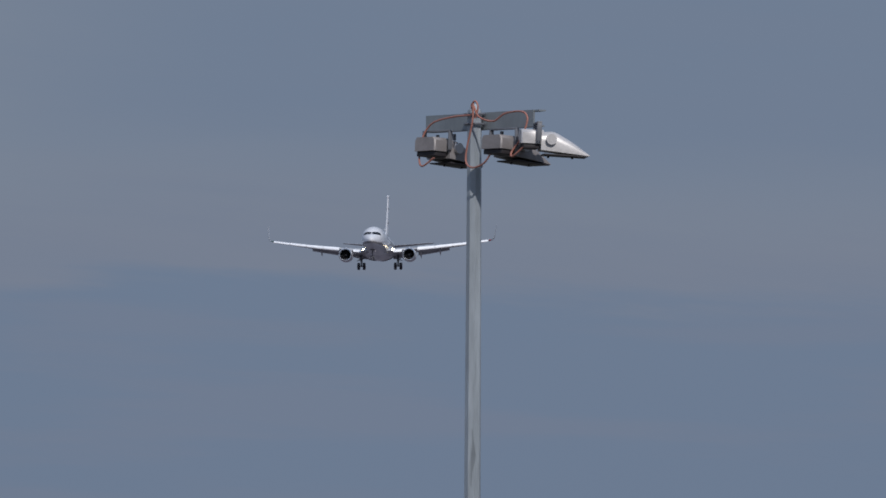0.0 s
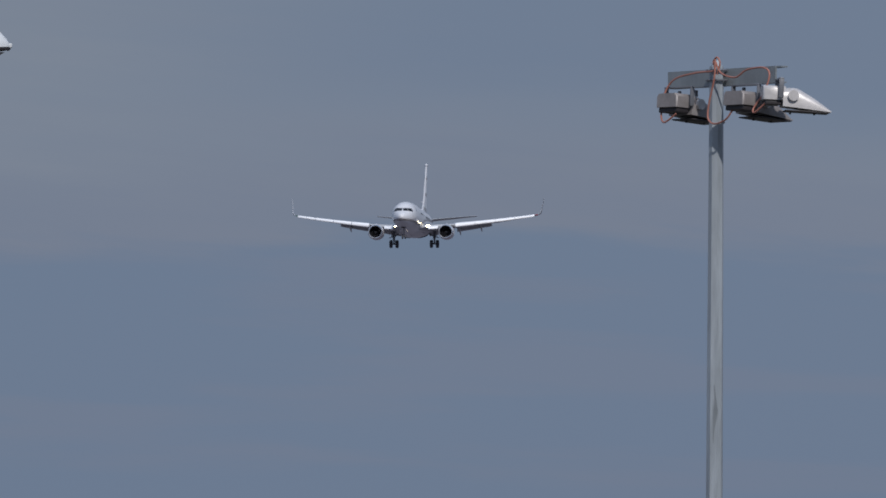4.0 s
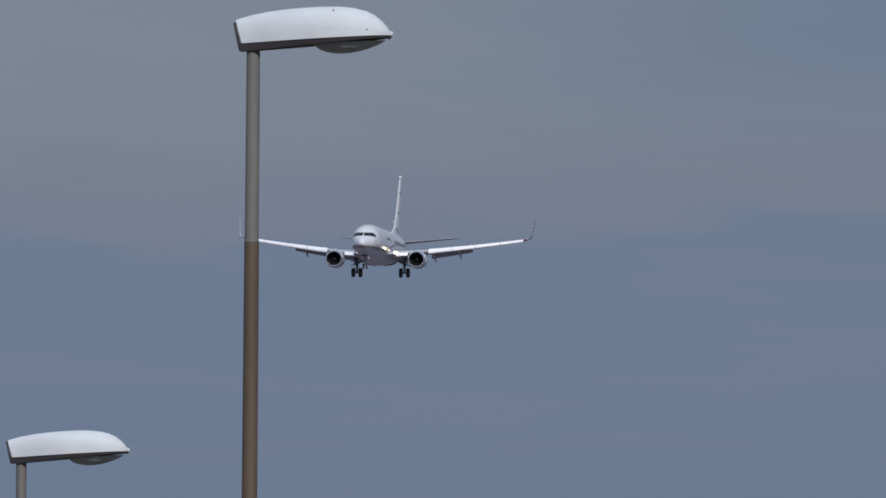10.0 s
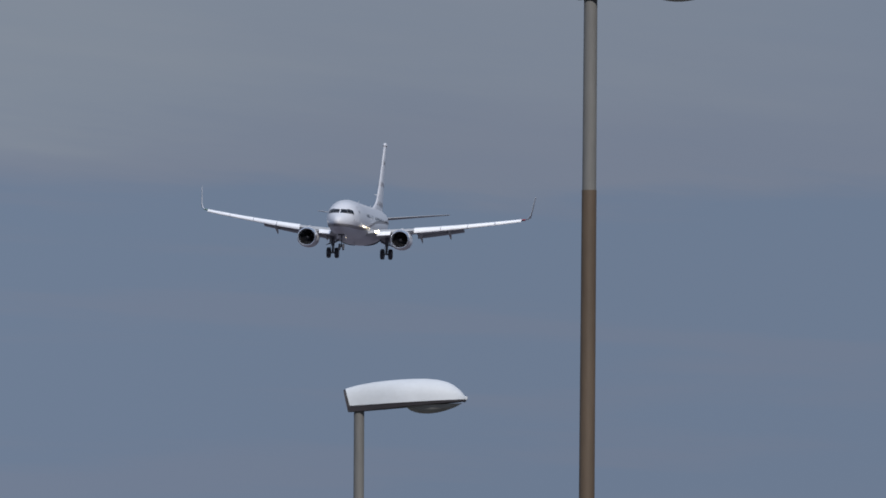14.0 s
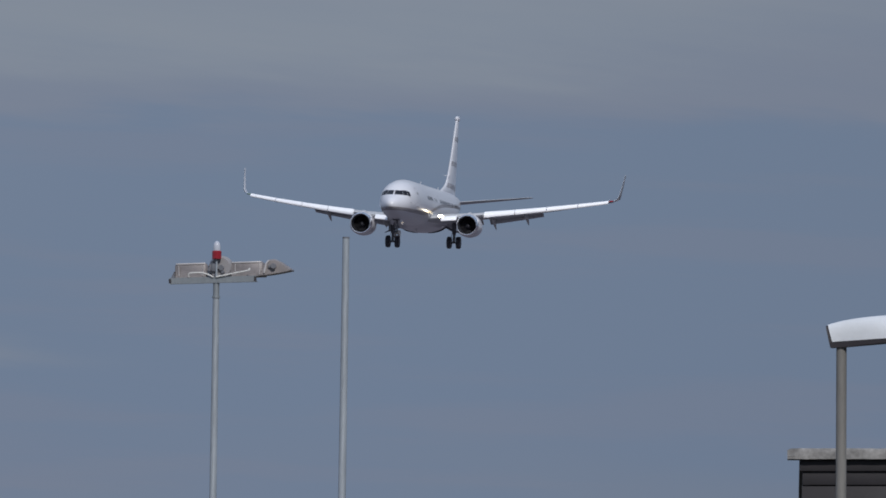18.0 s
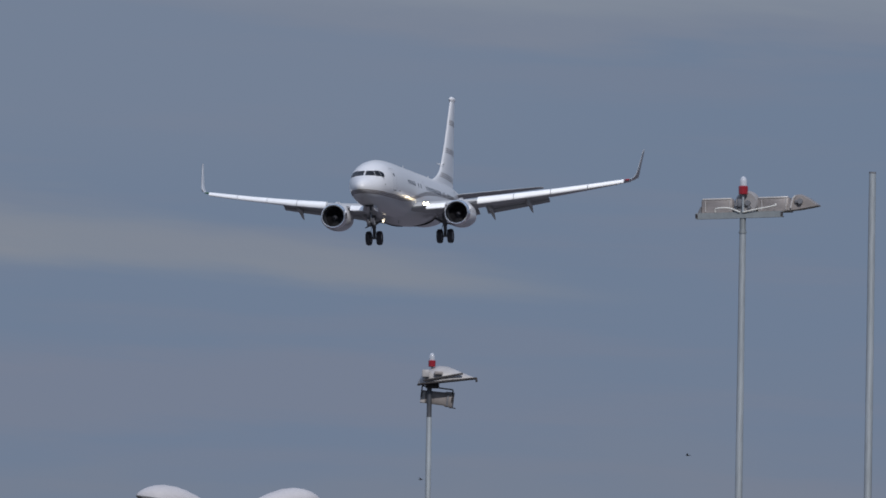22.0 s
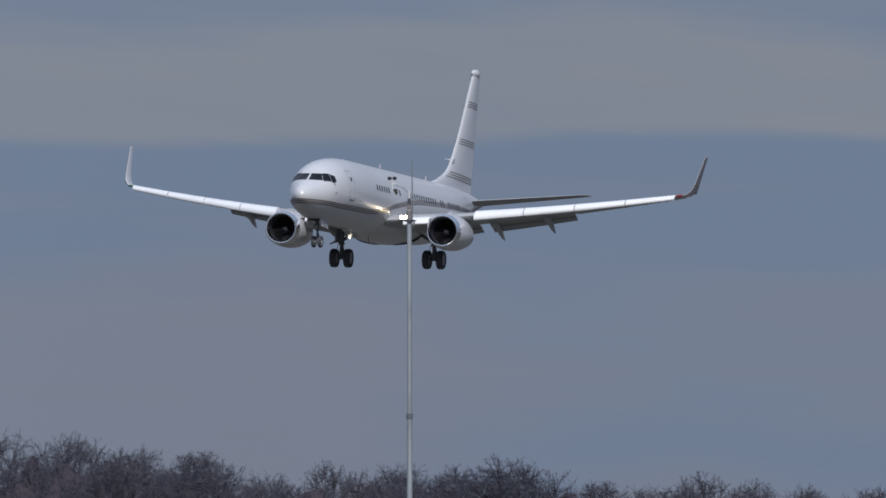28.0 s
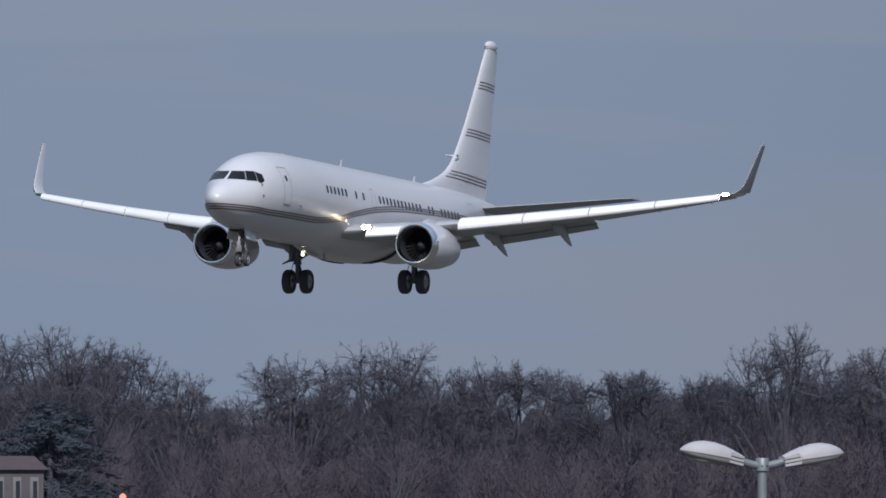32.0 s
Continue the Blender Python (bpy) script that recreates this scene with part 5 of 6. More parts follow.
    m = pose(0.14, 0, h + 0.05, 0, -7, 0)
    bm = bmesh.new()
    xs = (-0.30, -0.24, -0.12, 0.0, 0.14, 0.28, 0.42, 0.56, 0.69, 0.75)
    tops = (0.04, 0.12, 0.21, 0.27, 0.29, 0.26, 0.19, 0.11, 0.04, 0.01)
    wides = (0.10, 0.2, 0.26, 0.29, 0.30, 0.29, 0.27, 0.25, 0.22, 0.20)
    loft(bm, [[(x, w * math.cos(a), t * math.sin(a) ** 0.8 if math.sin(a) > 1e-6 else 0.0) for a in (math.pi * k / 14 for k in range(15))] for x, t, w in zip(xs, tops, wides)])
    dome = part("dome_floodlight", put(bm, m), CASE_PALE, mast, "pale domed floodlight")
    bm = bmesh.new()
    box(bm, -0.32, 0.79, -0.30, 0.30, -0.034, -0.004, 0.010)
    part("visor", put(bm, m), TRIM_DARK, dome, "dark lower frame")
    bm = bmesh.new()
    box(bm, -0.20, 0.56, -0.33, -0.29, 0.030, 0.068, 0.008)
    part("side_rail", put(bm, m @ pose(0, 0, 0, 0, -4, 0)), TRIM_DARK, dome, "dark side rail")
    bm = bmesh.new()
    box(bm, 0.78, 0.82, -0.03, 0.03, -0.09, 0.0, 0.006)
    part("tip_catch", put(bm, m), TRIM_DARK, dome)
    bm = bmesh.new()
    box(bm, -0.19, -0.05, -0.2, 0.0, 0.13, 0.27, 0.015, Matrix.Translation((0.10, -0.16, h)))
    part("control_box", bm, CASE_PALE, mast, "small pale control box")
    bm = bmesh.new()
    box(bm, 0.14, 0.30, -0.36, -0.26, 0.18, 0.24, 0.01, Matrix.Translation((0, 0, h)))
    part("terminal_box", bm, CASE, mast)
    tube_low = bmesh.new()
    tube(tube_low, [(0.095, -0.10, h + 0.06), (0.095, -0.10, h + 0.12)], 0.03, 10)
    part("beacon_socket", tube_low, STRUT, mast)
    beacon(mast, 0.095, -0.10, h + 0.068, 1.0)
    low = pose(0.275, 0.18, h - 0.262, 0, 6, 0) @ Matrix.Scale(0.86, 4)
    bm = bmesh.new()
    loft(bm, [[(x, 0.13 * u, t * v) for u, v in ((-1, -0.7), (-1, 0.7), (-0.75, 1), (0.75, 1), (1, 0.7), (1, -0.7), (0.75, -1), (-0.75, -1))] for x, t in ((-0.44, 0.09), (-0.41, 0.135), (0.08, 0.145), (0.10, 0.165), (0.26, 0.170))])
    lower = part("lower_floodlight", put(bm, low), CASE, mast, "small boxy metal floodlight")
    bm = bmesh.new()
    box(bm, 0.262, 0.285, -0.13, 0.13, -0.165, 0.165, 0.006)
    part("front_frame", put(bm, low), TRIM_DARK, lower, "dark front frame")
    bm = bmesh.new()
    box(bm, -0.452, -0.345, -0.136, 0.136, -0.139, 0.139, 0.012)
    part("end_plate", put(bm, low), CASE_PALE, lower, "bright end plate")
    bm = bmesh.new()
    box(bm, 0.20, 0.345, -0.15, 0.10, -0.182, -0.165, 0.005)
    part("lip", put(bm, low), TRIM_DARK, lower)
    bm = bmesh.new()
    for a, b in (((-0.44, -0.16, -0.02), (-0.44, -0.16, 0.23)), ((-0.44, -0.16, 0.23), (0.24, -0.16, 0.22)), ((0.24, -0.16, 0.22), (0.25, -0.16, -0.04))):
        tube(bm, [a, b], 0.015, 6)
    part("bracket", put(bm, low), TRIM_DARK, lower)
    bm = bmesh.new()
    box(bm, 0.13, 0.17, -0.15, -0.12, -0.15, 0.12, 0.004)
    part("band", put(bm, low), STRUT, lower)


def build_weather_mast():
    mast = thing("weather_mast", "thin grey mast with a wind vane and a lightning rod", "weather mast", at=stand(-8.926, 260, 0, -0.1, 12))
    bm = bmesh.new()
    pole_mesh(bm, 0, 9.15, 0.052, 0.038, 16)
    part("lower_tube", bm, GALVA_PALE, mast)
    bm = bmesh.new()
    pole_mesh(bm, 9.13, 11.90, 0.034, 0.033, 16)
    part("upper_tube", bm, GALVA_PALE, mast)
    bm = bmesh.new()
    pole_mesh(bm, 9.10, 9.17, 0.047, 0.047, 16)
    part("joint_collar", bm, STRUT, mast)
    bm = bmesh.new()
    pole_mesh(bm, 11.88, 12.02, 0.036, 0.036, 16)
    pole_mesh(bm, 12.04, 12.10, 0.028, 0.028, 16)
    part("top_collar", bm, CASE, mast)
    bm = bmesh.new()
    pole_mesh(bm, 11.865, 11.895, 0.070, 0.070, 16)
    box(bm, -0.10, 0.10, -0.012, 0.012, 11.872, 11.888, 0.003)
    part("guard_ring", bm, DARK_STEEL_AND_SHADE, mast, "dark steel clamping ring")
    bm = bmesh.new()
    pole_mesh(bm, 12.10, 12.19, 0.022, 0.022, 12)
    part("cable_joint", bm, DARK_STEEL_AND_SHADE, mast, "dark joint under the spigot")
    bm = bmesh.new()
    pole_mesh(bm, 12.02, 12.22, 0.018, 0.016, 12)
    pole_mesh(bm, 12.22, 12.31, 0.016, 0.006, 12)
    part("top_spigot", bm, CANOPY, mast, "white top spigot")
    bm = bmesh.new()
    tube(bm, [(0.035, 0.03, 11.84), (0.045, 0.03, 12.10), (0.036, 0.03, 12.74)], [0.012, 0.010, 0.006], 6)
    tube(bm, [(0.0, 0.02, 11.9), (0.07, 0.03, 11.87), (0.06, 0.03, 11.80)], 0.012, 6)
    part("lightning_rod", bm, GALVA, mast)
    bm = bmesh.new()
    tube(bm, smooth_path([(0.0, 0, 12.26), (-0.08, 0, 12.33), (-0.20, 0, 12.385)], 4), 0.006, 6)
    part("vane_arm", bm, GALVA_PALE, mast)
    bm = bmesh.new()
    tube(bm, [(-0.235, 0, 12.31), (-0.238, 0, 12.46)], [0.015, 0.012], 10)
    tube(bm, [(-0.235, 0, 12.40), (-0.19, 0, 12.385)], 0.014, 8)
    vane = part("wind_sensor", bm, CANOPY, mast, "white wind-sensor body")
    for x in (-0.275, -0.205):
        bm = bmesh.new()
        loft(bm, [[(x + r * math.cos(a), r * math.sin(a), 12.475 + z) for a in (2 * math.pi * k / 12 for k in range(12))] for z, r in ((-0.026, 0.010), (-0.015, 0.026), (0.0, 0.031), (0.016, 0.026), (0.024, 0.010))])
        part("wind_cup", bm, TRIM_DARK, vane, "dark anemometer cup")
    bm = bmesh.new()
    loft(bm, [[(x, y, z) for x, z in ((-0.235, 12.325), (-0.165, 12.325), (-0.16, 12.25), (-0.19, 12.245))] for y in (-0.005, 0.005)])
    part("vane_fin", bm, TRIM_DARK, vane, "dark vane fin")


def build_parapet_building():
    house = thing("flat_roofed_building", "dark clad building with a pale stone parapet coping", "building", at=stand(-2.0327, 150, 0))
    bm = bmesh.new()
    box(bm, 0.165, 11.9, 0.13, 9.9, 0, 7.72)
    part("wall", bm, WALL_DARK, house, "dark brown clad wall", smooth=False)
    bm = bmesh.new()
    box(bm, 0.125, 11.93, 0.085, 9.92, 7.72, 7.83, 0.006)
    part("lower_fascia", bm, WALL_DARK, house, "dark stepped-back fascia board")
    bm = bmesh.new()
    box(bm, 0.10, 11.95, 0.06, 9.94, 7.832, 7.925, 0.006)
    part("fascia", bm, WALL_DARK, house, "dark projecting fascia")
    bm = bmesh.new()
    box(bm, 0.03, 12.3, 0.03, 0.30, 7.927, 7.996)
    part("mortar_bed", bm, WALL_DARK, house, smooth=False)
    for i in range(7):
        # worn stones with an uneven, chipped edge
        bm = bmesh.new()
        rings = []
        outline = ((0.0, 0.003), (0.0, 0.03), (0.0, 0.06), (0.004, 0.078), (0.018, 0.09), (0.08, 0.093), (0.16, 0.094), (0.24, 0.093), (0.302, 0.09), (0.316, 0.078), (0.32, 0.06), (0.32, 0.003))
        n = 75
        for j in range(n + 1):
            x = 1.77 * i + 0.003 + 1.764 * j / n
            end = (0.014, 0.004)[min(j, n - j)] if min(j, n - j) < 2 else 0.0
            ring = []
            for k, (y, z) in enumerate(outline):
                rough = noise.noise((x * 9, y * 20, z * 20 + i)) + 0.6 * noise.noise((x * 27, k * 0.9, i))
                chip = 0.05 * max(0.0, noise.noise((x * 6, k * 0.2, 3 + i)) - 0.22) * (2 <= k <= 5)
                ring.append((x, y + 0.0025 * rough + chip + end * (0.16 - y) * 2, 7.926 + z + 0.002 * (i % 3) + 0.0028 * rough - chip * 0.9 - end * (z > 0.05)))
            rings.append(ring)
        loft(bm, rings)
        part("coping_stone", bm, CONCRETE, house, "weathered pale coping stone")
    for i in range(9):
        bm = bmesh.new()
        x = 0.12 + 1.32 * i
        box(bm, x, x + 1.30, 0.07, 0.097, 4.0, 7.71, 0.004)
        part("cladding_panel", bm, WALL_DARK, house)


build_tall_flood_mast()
street_lamp(-1.1413, 105.0, 9.72, 0.48, -8, 8.64, 1.07, "street lamp with a white canopy on a half-brown pole")
street_lamp(-1.8597, 135.5, 8.36, 0.25, -8, 6.2, 1.0, "shorter street lamp with a white canopy on a grey pole")
build_beacon_masts()
double_lamp(-5.3885, 178, 7.605, 22, "twin-headed white street lamp on a grey post")
double_lamp(-12.572, 202, 6.463, 20, "twin-headed white street lamp in front of the wood")
build_weather_mast()
build_parapet_building()


# ---- the wood on the rise behind the airfield ----
WOOD_BEARING = (-16.0, -15.0, -14.5, -14.27, -14.0, -13.5, -13.18, -12.9, -12.6, -12.25, -11.9, -11.5, -11.25, -11.0, -10.64, -10.4, -10.15, -9.85, -9.7, -9.55, -9.37, -9.1, -8.9, -8.65, -8.4, -8.19, -7.95, -7.75, -6.5, -4.5)
WOOD_TOP = (1.03, 1.0, 0.97, 0.915, 0.98, 0.97, 0.955, 0.975, 0.985, 1.045, 1.07, 1.12, 1.105, 1.135, 1.175, 1.14, 1.09, 1.08, 1.03, 1.035, 0.97, 0.985, 0.995, 1.0, 0.96, 0.925, 0.95, 0.92, 0.90, 0.87)
# tall trees that stand out of the skyline: bearing, elevation of the top, kind
SKYLINE = ((-14.95, 1.14, 3), (-14.74, 1.12, 0), (-14.58, 1.13, 5), (-14.36, 1.01, 3), (-14.03, 1.06, 4), (-13.72, 1.09, 2), (-13.52, 1.015, 3), (-13.36, 1.045, 4), (-12.99, 1.03, 1), (-12.75, 1.015, 5),
           (-12.50, 1.125, 0), (-12.17, 1.095, 3), (-11.98, 1.095, 1), (-11.52, 1.125, 5), (-10.64, 1.175, 2), (-9.83, 1.07, 5), (-9.56, 1.035, 4), (-8.91, 1.0, 5), (-8.65, 1.033, 2), (-7.93, 0.953, 1))


def wood_top(bearing):
    """The elevation of the ordinary tree tops, in degrees."""
    return hermite(bearing, WOOD_BEARING, WOOD_TOP) + 0.045


def prism(vs, fs, a, b, r0, r1, sides=3):
    d = (b - a).normalized()
    u = d.orthogonal().normalized()
    v = d.cross(u)
    n = len(vs)
    for p, r in ((a, r0), (b, r1)):
        for k in range(sides):
            t = 2 * math.pi * k / sides
            vs.append(p + (u * math.cos(t) + v * math.sin(t)) * r)
    for k in range(sides):
        j = (k + 1) % sides
        fs.append((n + k, n + j, n + sides + j, n + sides + k))


def sheet(name, vs, fs, mat, parent, label="", normals=None):
    me = bpy.data.meshes.new(name)
    me.from_pydata([tuple(v) for v in vs], [], fs)
    me.materials.append(mat)
    if normals:
        for p in me.polygons:
            p.use_smooth = True
        me.normals_split_custom_set_from_vertices([tuple(v) for v in normals])
    ob = new(name, me)
    ob.parent = parent
    if label:
        ob["label"] = label
    return ob


class Twigs:
    """Thin three-cornered slivers, shaded as the rounded clump that they belong to."""

    def __init__(self, rng):
        self.rng, self.vs, self.fs, self.ns = rng, [], [], []

    def add(self, a, b, r, out):
        rng = self.rng
        way = b - a
        u = way.cross(Vector((rng.gauss(0, 1), rng.gauss(0, 1), rng.gauss(0, 1)))).normalized() * r
        n = len(self.vs)
        self.vs.extend((a + u, a - u, b))
        self.ns.extend((out, out, out))
        self.fs.append((n, n + 1, n + 2) if (u * -1).cross(way).dot(out) > 0 else (n + 1, n, n + 2))


def bare_tree(seed, height, crown, lumps, spread):
    """A leafless tree: a trunk, limbs that fan out to rounded clumps, and fine twigs round each clump."""
    rng = random.Random(seed)
    tree = thing("bare_tree", "leafless deciduous tree with a rounded grey-brown crown", "tree", "trees of the wood")
    r0 = height * 0.0125
    vs, fs = [], []
    p, spine = Vector((0, 0, -0.5)), []
    for s in range(6):
        q = Vector((p.x + rng.gauss(0, 0.10), p.y + rng.gauss(0, 0.10), height * (0.09, 0.17, 0.25, 0.32, 0.40, 0.48)[s]))
        prism(vs, fs, p, q, r0 * (1 - 0.10 * s), r0 * (0.90 - 0.10 * s), 7)
        spine.append(q)
        p = q
    twigs = Twigs(rng)
    middle = Vector((0, 0, height * 0.52))
    for k in range(lumps):
        a = 2.4 * k + rng.uniform(-0.3, 0.3)
        rr = crown * math.sqrt((k + 0.3) / lumps) * 0.80
        z = height * (0.86 - spread * (rr / crown) ** 2 + rng.uniform(-0.05, 0.04))
        size = crown * rng.uniform(0.30, 0.44)
        c = Vector((rr * math.cos(a), rr * math.sin(a), min(z, height - size * 0.8)))
        foot = spine[rng.choice((2, 3, 4))] if rr > crown * 0.4 else spine[-1]
        knee = foot.lerp(c, 0.45) + Vector((0, 0, -0.25 * rr * 0.3)) + Vector((rng.gauss(0, 0.2), rng.gauss(0, 0.2), rng.gauss(0, 0.3)))
        line = smooth_path([foot, knee, c - Vector((0, 0, size * 0.45)), c + Vector((0, 0, size * 0.3))], 3)
        for i in range(len(line) - 1):
            t0, t1 = i / (len(line) - 1), (i + 1) / (len(line) - 1)
            prism(vs, fs, line[i], line[i + 1], r0 * 0.42 * (1 - 0.9 * t0), r0 * 0.42 * (1 - 0.9 * t1), 5)
        for j in range(23):
            b = rng.uniform(0, 2 * math.pi)
            h = rng.uniform(-0.45, 1.0)
            w = math.sqrt(1 - h * h) if h > 0 else 0.95
            reach = size * rng.uniform(0.70, 1.04)
            end = c + Vector((w * math.cos(b), w * math.sin(b), h)) * reach
            start = line[rng.choice((4, 5, 6, 7, 8))]
            mid = start.lerp(end, 0.5) + Vector((rng.gauss(0, 0.14), rng.gauss(0, 0.14), rng.gauss(0.05, 0.14))) * size * 0.5
            prism(vs, fs, start, mid, 0.032, 0.022, 3)
            prism(vs, fs, mid, end, 0.022, 0.012, 3)
            for s in range(6):
                t = 0.25 + 0.75 * (s + rng.random()) / 6
                q = start.lerp(mid, t * 2) if t < 0.5 else mid.lerp(end, t * 2 - 1)
                way = ((end - start).normalized() * 0.7 + Vector((rng.gauss(0, 0.5), rng.gauss(0, 0.5), rng.gauss(0.1, 0.4)))).normalized()
                tip = q + way * rng.uniform(0.12, 0.24) * size
                out = ((tip - c).normalized() + (tip - middle).normalized() * 0.6).normalized()
                twigs.add(q, tip, 0.016, out)
                for _ in range(10):
                    f = q.lerp(tip, rng.uniform(0.0, 0.8))
                    g = (way * 0.7 + Vector((rng.gauss(0, 0.55), rng.gauss(0, 0.55), rng.gauss(0.05, 0.5)))).normalized()
                    twigs.add(f, f + g * rng.uniform(0.20, 0.45), rng.uniform(0.007, 0.011), out)
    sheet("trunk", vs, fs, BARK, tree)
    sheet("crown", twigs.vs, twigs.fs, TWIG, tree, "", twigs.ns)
    return tree


def build_wood():
    rng = random.Random(11)
    heights = (19, 18, 20, 17, 18, 19)
    kinds = [bare_tree(k, *shape) for k, shape in enumerate(zip(heights, (5.4, 4.4, 5.8, 3.6, 5.0, 4.7), (13, 11, 14, 9, 12, 12), (0.34, 0.42, 0.30, 0.46, 0.38, 0.36)))]
    used = [False] * len(kinds)

    def plant(k, b, d, want, wide=1.0):
        s = want / heights[k]
        w = s * wide * rng.uniform(0.92, 1.25)
        m = stand(b, d, rng.uniform(0, 360)) @ Matrix.Diagonal((w, w, s, 1))
        if used[k]:
            t = copy_thing(kinds[k], m)
            t.matrix_basis = m
        else:
            kinds[k].matrix_basis = m
            used[k] = True

    for b, top, k in SKYLINE:
        d = 1520 + 6 * k
        plant(k, b, d, EYE_HEIGHT + d * math.tan(radians(top + 0.015)) - ground_height(d), 1.1)
    for row, dist in enumerate((1550, 1620, 1765)):
        step = (8.5, 7.0, 6.2)[row] / dist * 57.3
        b = -16.0 + rng.random() * step
        while b < -5.0:
            d = dist + rng.uniform(-16, 16)
            z = ground_height(d)
            crest = EYE_HEIGHT + d * math.tan(radians(wood_top(b))) - z
            drop = rng.uniform(0.0, 0.10) if row else rng.uniform(0.05, 0.20)
            plant(rng.randrange(len(kinds)), b, d, crest * (1 - drop))
            b += step * rng.uniform(0.75, 1.3)


def grow_bush(twigs, rng, bearing, dist, h, wide, shoots, heart):
    """One rounded bush: shoots that stand out of it on the open side, and inside, where it is close-grown, a solid heart."""
    a = radians(bearing)
    c = Vector((dist * math.sin(a), dist * math.cos(a), ground_height(dist) + h * 0.40))
    toward, across = Vector((-math.sin(a), -math.cos(a), 0)), Vector((math.cos(a), -math.sin(a), 0))

    def outward(up, turn):
        flat = math.sqrt(max(0.0, 1 - up * up))
        return toward * math.cos(turn) * flat + across * math.sin(turn) * flat + Vector((0, 0, up))

    def reach(out, depth):
        return c + Vector((out.x * wide * depth, out.y * wide * depth, out.z * h * 0.58 * depth))

    if heart:
        first = len(twigs.vs)
        for i in range(8):
            for j in range(13):
                out = outward(math.sin(radians(-50 + 140 * i / 7)), math.pi * (j / 6 - 1))
                twigs.vs.append(reach(out, 0.64 * (1 + 0.20 * noise.noise(out * 1.9 + c * 0.3) + 0.12 * noise.noise(out * 5 + c))))
                twigs.ns.append(out)
        for i in range(7):
            for j in range(12):
                n = first + i * 13 + j
                twigs.fs.append((n, n + 1, n + 14, n + 13))
    for _ in range(shoots):
        up = rng.uniform(-0.5, 1.0)
        out = outward(up, rng.uniform(-1.75, 1.75))
        q = reach(out, (1 + 0.20 * noise.noise(out * 1.9 + c * 0.3)) * (1 - 0.36 * rng.random() - 0.30 * max(0.0, up - 0.45)))
        g = (out * 0.6 + Vector((rng.gauss(0, 0.5), rng.gauss(0, 0.5), 0.5 + rng.gauss(0, 0.4)))).normalized()
        thin = 0.6 if up > 0.7 else 1.0
        twigs.add(q, q + g * rng.uniform(0.30, 0.85), thin * rng.uniform(0.026, 0.048), out)


def build_brush():
    """The dense russet undergrowth and young growth that fills the wood, in rounded bushes."""
    rng = random.Random(5)
    twigs = Twigs(rng)
    for row, dist in enumerate((1490, 1515, 1545, 1580, 1620, 1665, 1715, 1770)):
        b = -16.3 + rng.random() * 0.1
        while b < -5.0:
            d = dist + rng.uniform(-14, 14)
            gap = 0.030 + 0.05 * min(1.0, max(0.0, (-12.0 - b) / 0.5))
            solid = EYE_HEIGHT + d * math.tan(radians(wood_top(b) - gap)) - ground_height(d)
            h = solid * (0.84 + 0.030 * row + 0.09 * noise.noise((b * 2.5, row * 0.7, 0)) + rng.uniform(-0.04, 0.02))
            wide = rng.uniform(2.3, 4.2)
            grow_bush(twigs, rng, b, d, min(h, solid), wide, (2000, 1800, 1500, 1200, 1000, 900, 900, 900)[row], row > 2)
            b += wide * rng.uniform(1.1, 1.7) / d * 57.3
    # young growth before the conifer's foot
    for b, h in ((-14.70, 10.6), (-14.60, 11.6), (-14.50, 11.2), (-14.39, 12.2), (-14.28, 11.0), (-14.16, 11.8)):
        grow_bush(twigs, rng, b, 1412 + rng.uniform(-6, 6), h, rng.uniform(2.4, 3.4), 2000, False)
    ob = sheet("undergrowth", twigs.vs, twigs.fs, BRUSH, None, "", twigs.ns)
    tagged(ob, "dense leafless russet undergrowth along the wood", "undergrowth", kind="stuff")


def build_cedar(bearing, dist, top, radius):
    """A dark conifer in flat tiers."""
    rng = random.Random(3)
    tree = thing("cedar", "dark blue-green conifer with flat tiers of branches", "tree", at=stand(bearing, dist))
    vs, fs = [], []
    prism(vs, fs, Vector((0, 0, -0.5)), Vector((0, 0, top * 0.6)), 0.4, 0.25, 8)
    prism(vs, fs, Vector((0, 0, top * 0.6)), Vector((0, 0, top)), 0.25, 0.03, 8)
    sheet("trunk", vs, fs, BARK, tree)
    twigs = Twigs(rng)
    for k in range(420):
        z = top * (1 - 0.9 * rng.random() ** 0.8)
        reach = radius * min(1.0, math.sqrt(2.6 * (1 - z / top)) + 0.05) * rng.uniform(0.65, 1.12)
        a = rng.uniform(0, 2 * math.pi)
        for s in range(30):
            t = rng.random() ** 0.6
            spread = 0.16 * reach * t * rng.uniform(-1, 1)
            c = Vector((math.cos(a) * reach * t - math.sin(a) * spread, math.sin(a) * reach * t + math.cos(a) * spread, z - 0.14 * reach * t * t + rng.gauss(0, 0.09)))
            out = Vector((c.x, c.y, radius * 0.5)).normalized()
            for _ in range(3):
                w = Vector((rng.gauss(0, 0.25), rng.gauss(0, 0.25), rng.gauss(0.05, 0.10)))
                twigs.add(c, c + w * 1.3, 0.06, out)
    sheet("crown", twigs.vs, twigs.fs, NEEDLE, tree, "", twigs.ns)


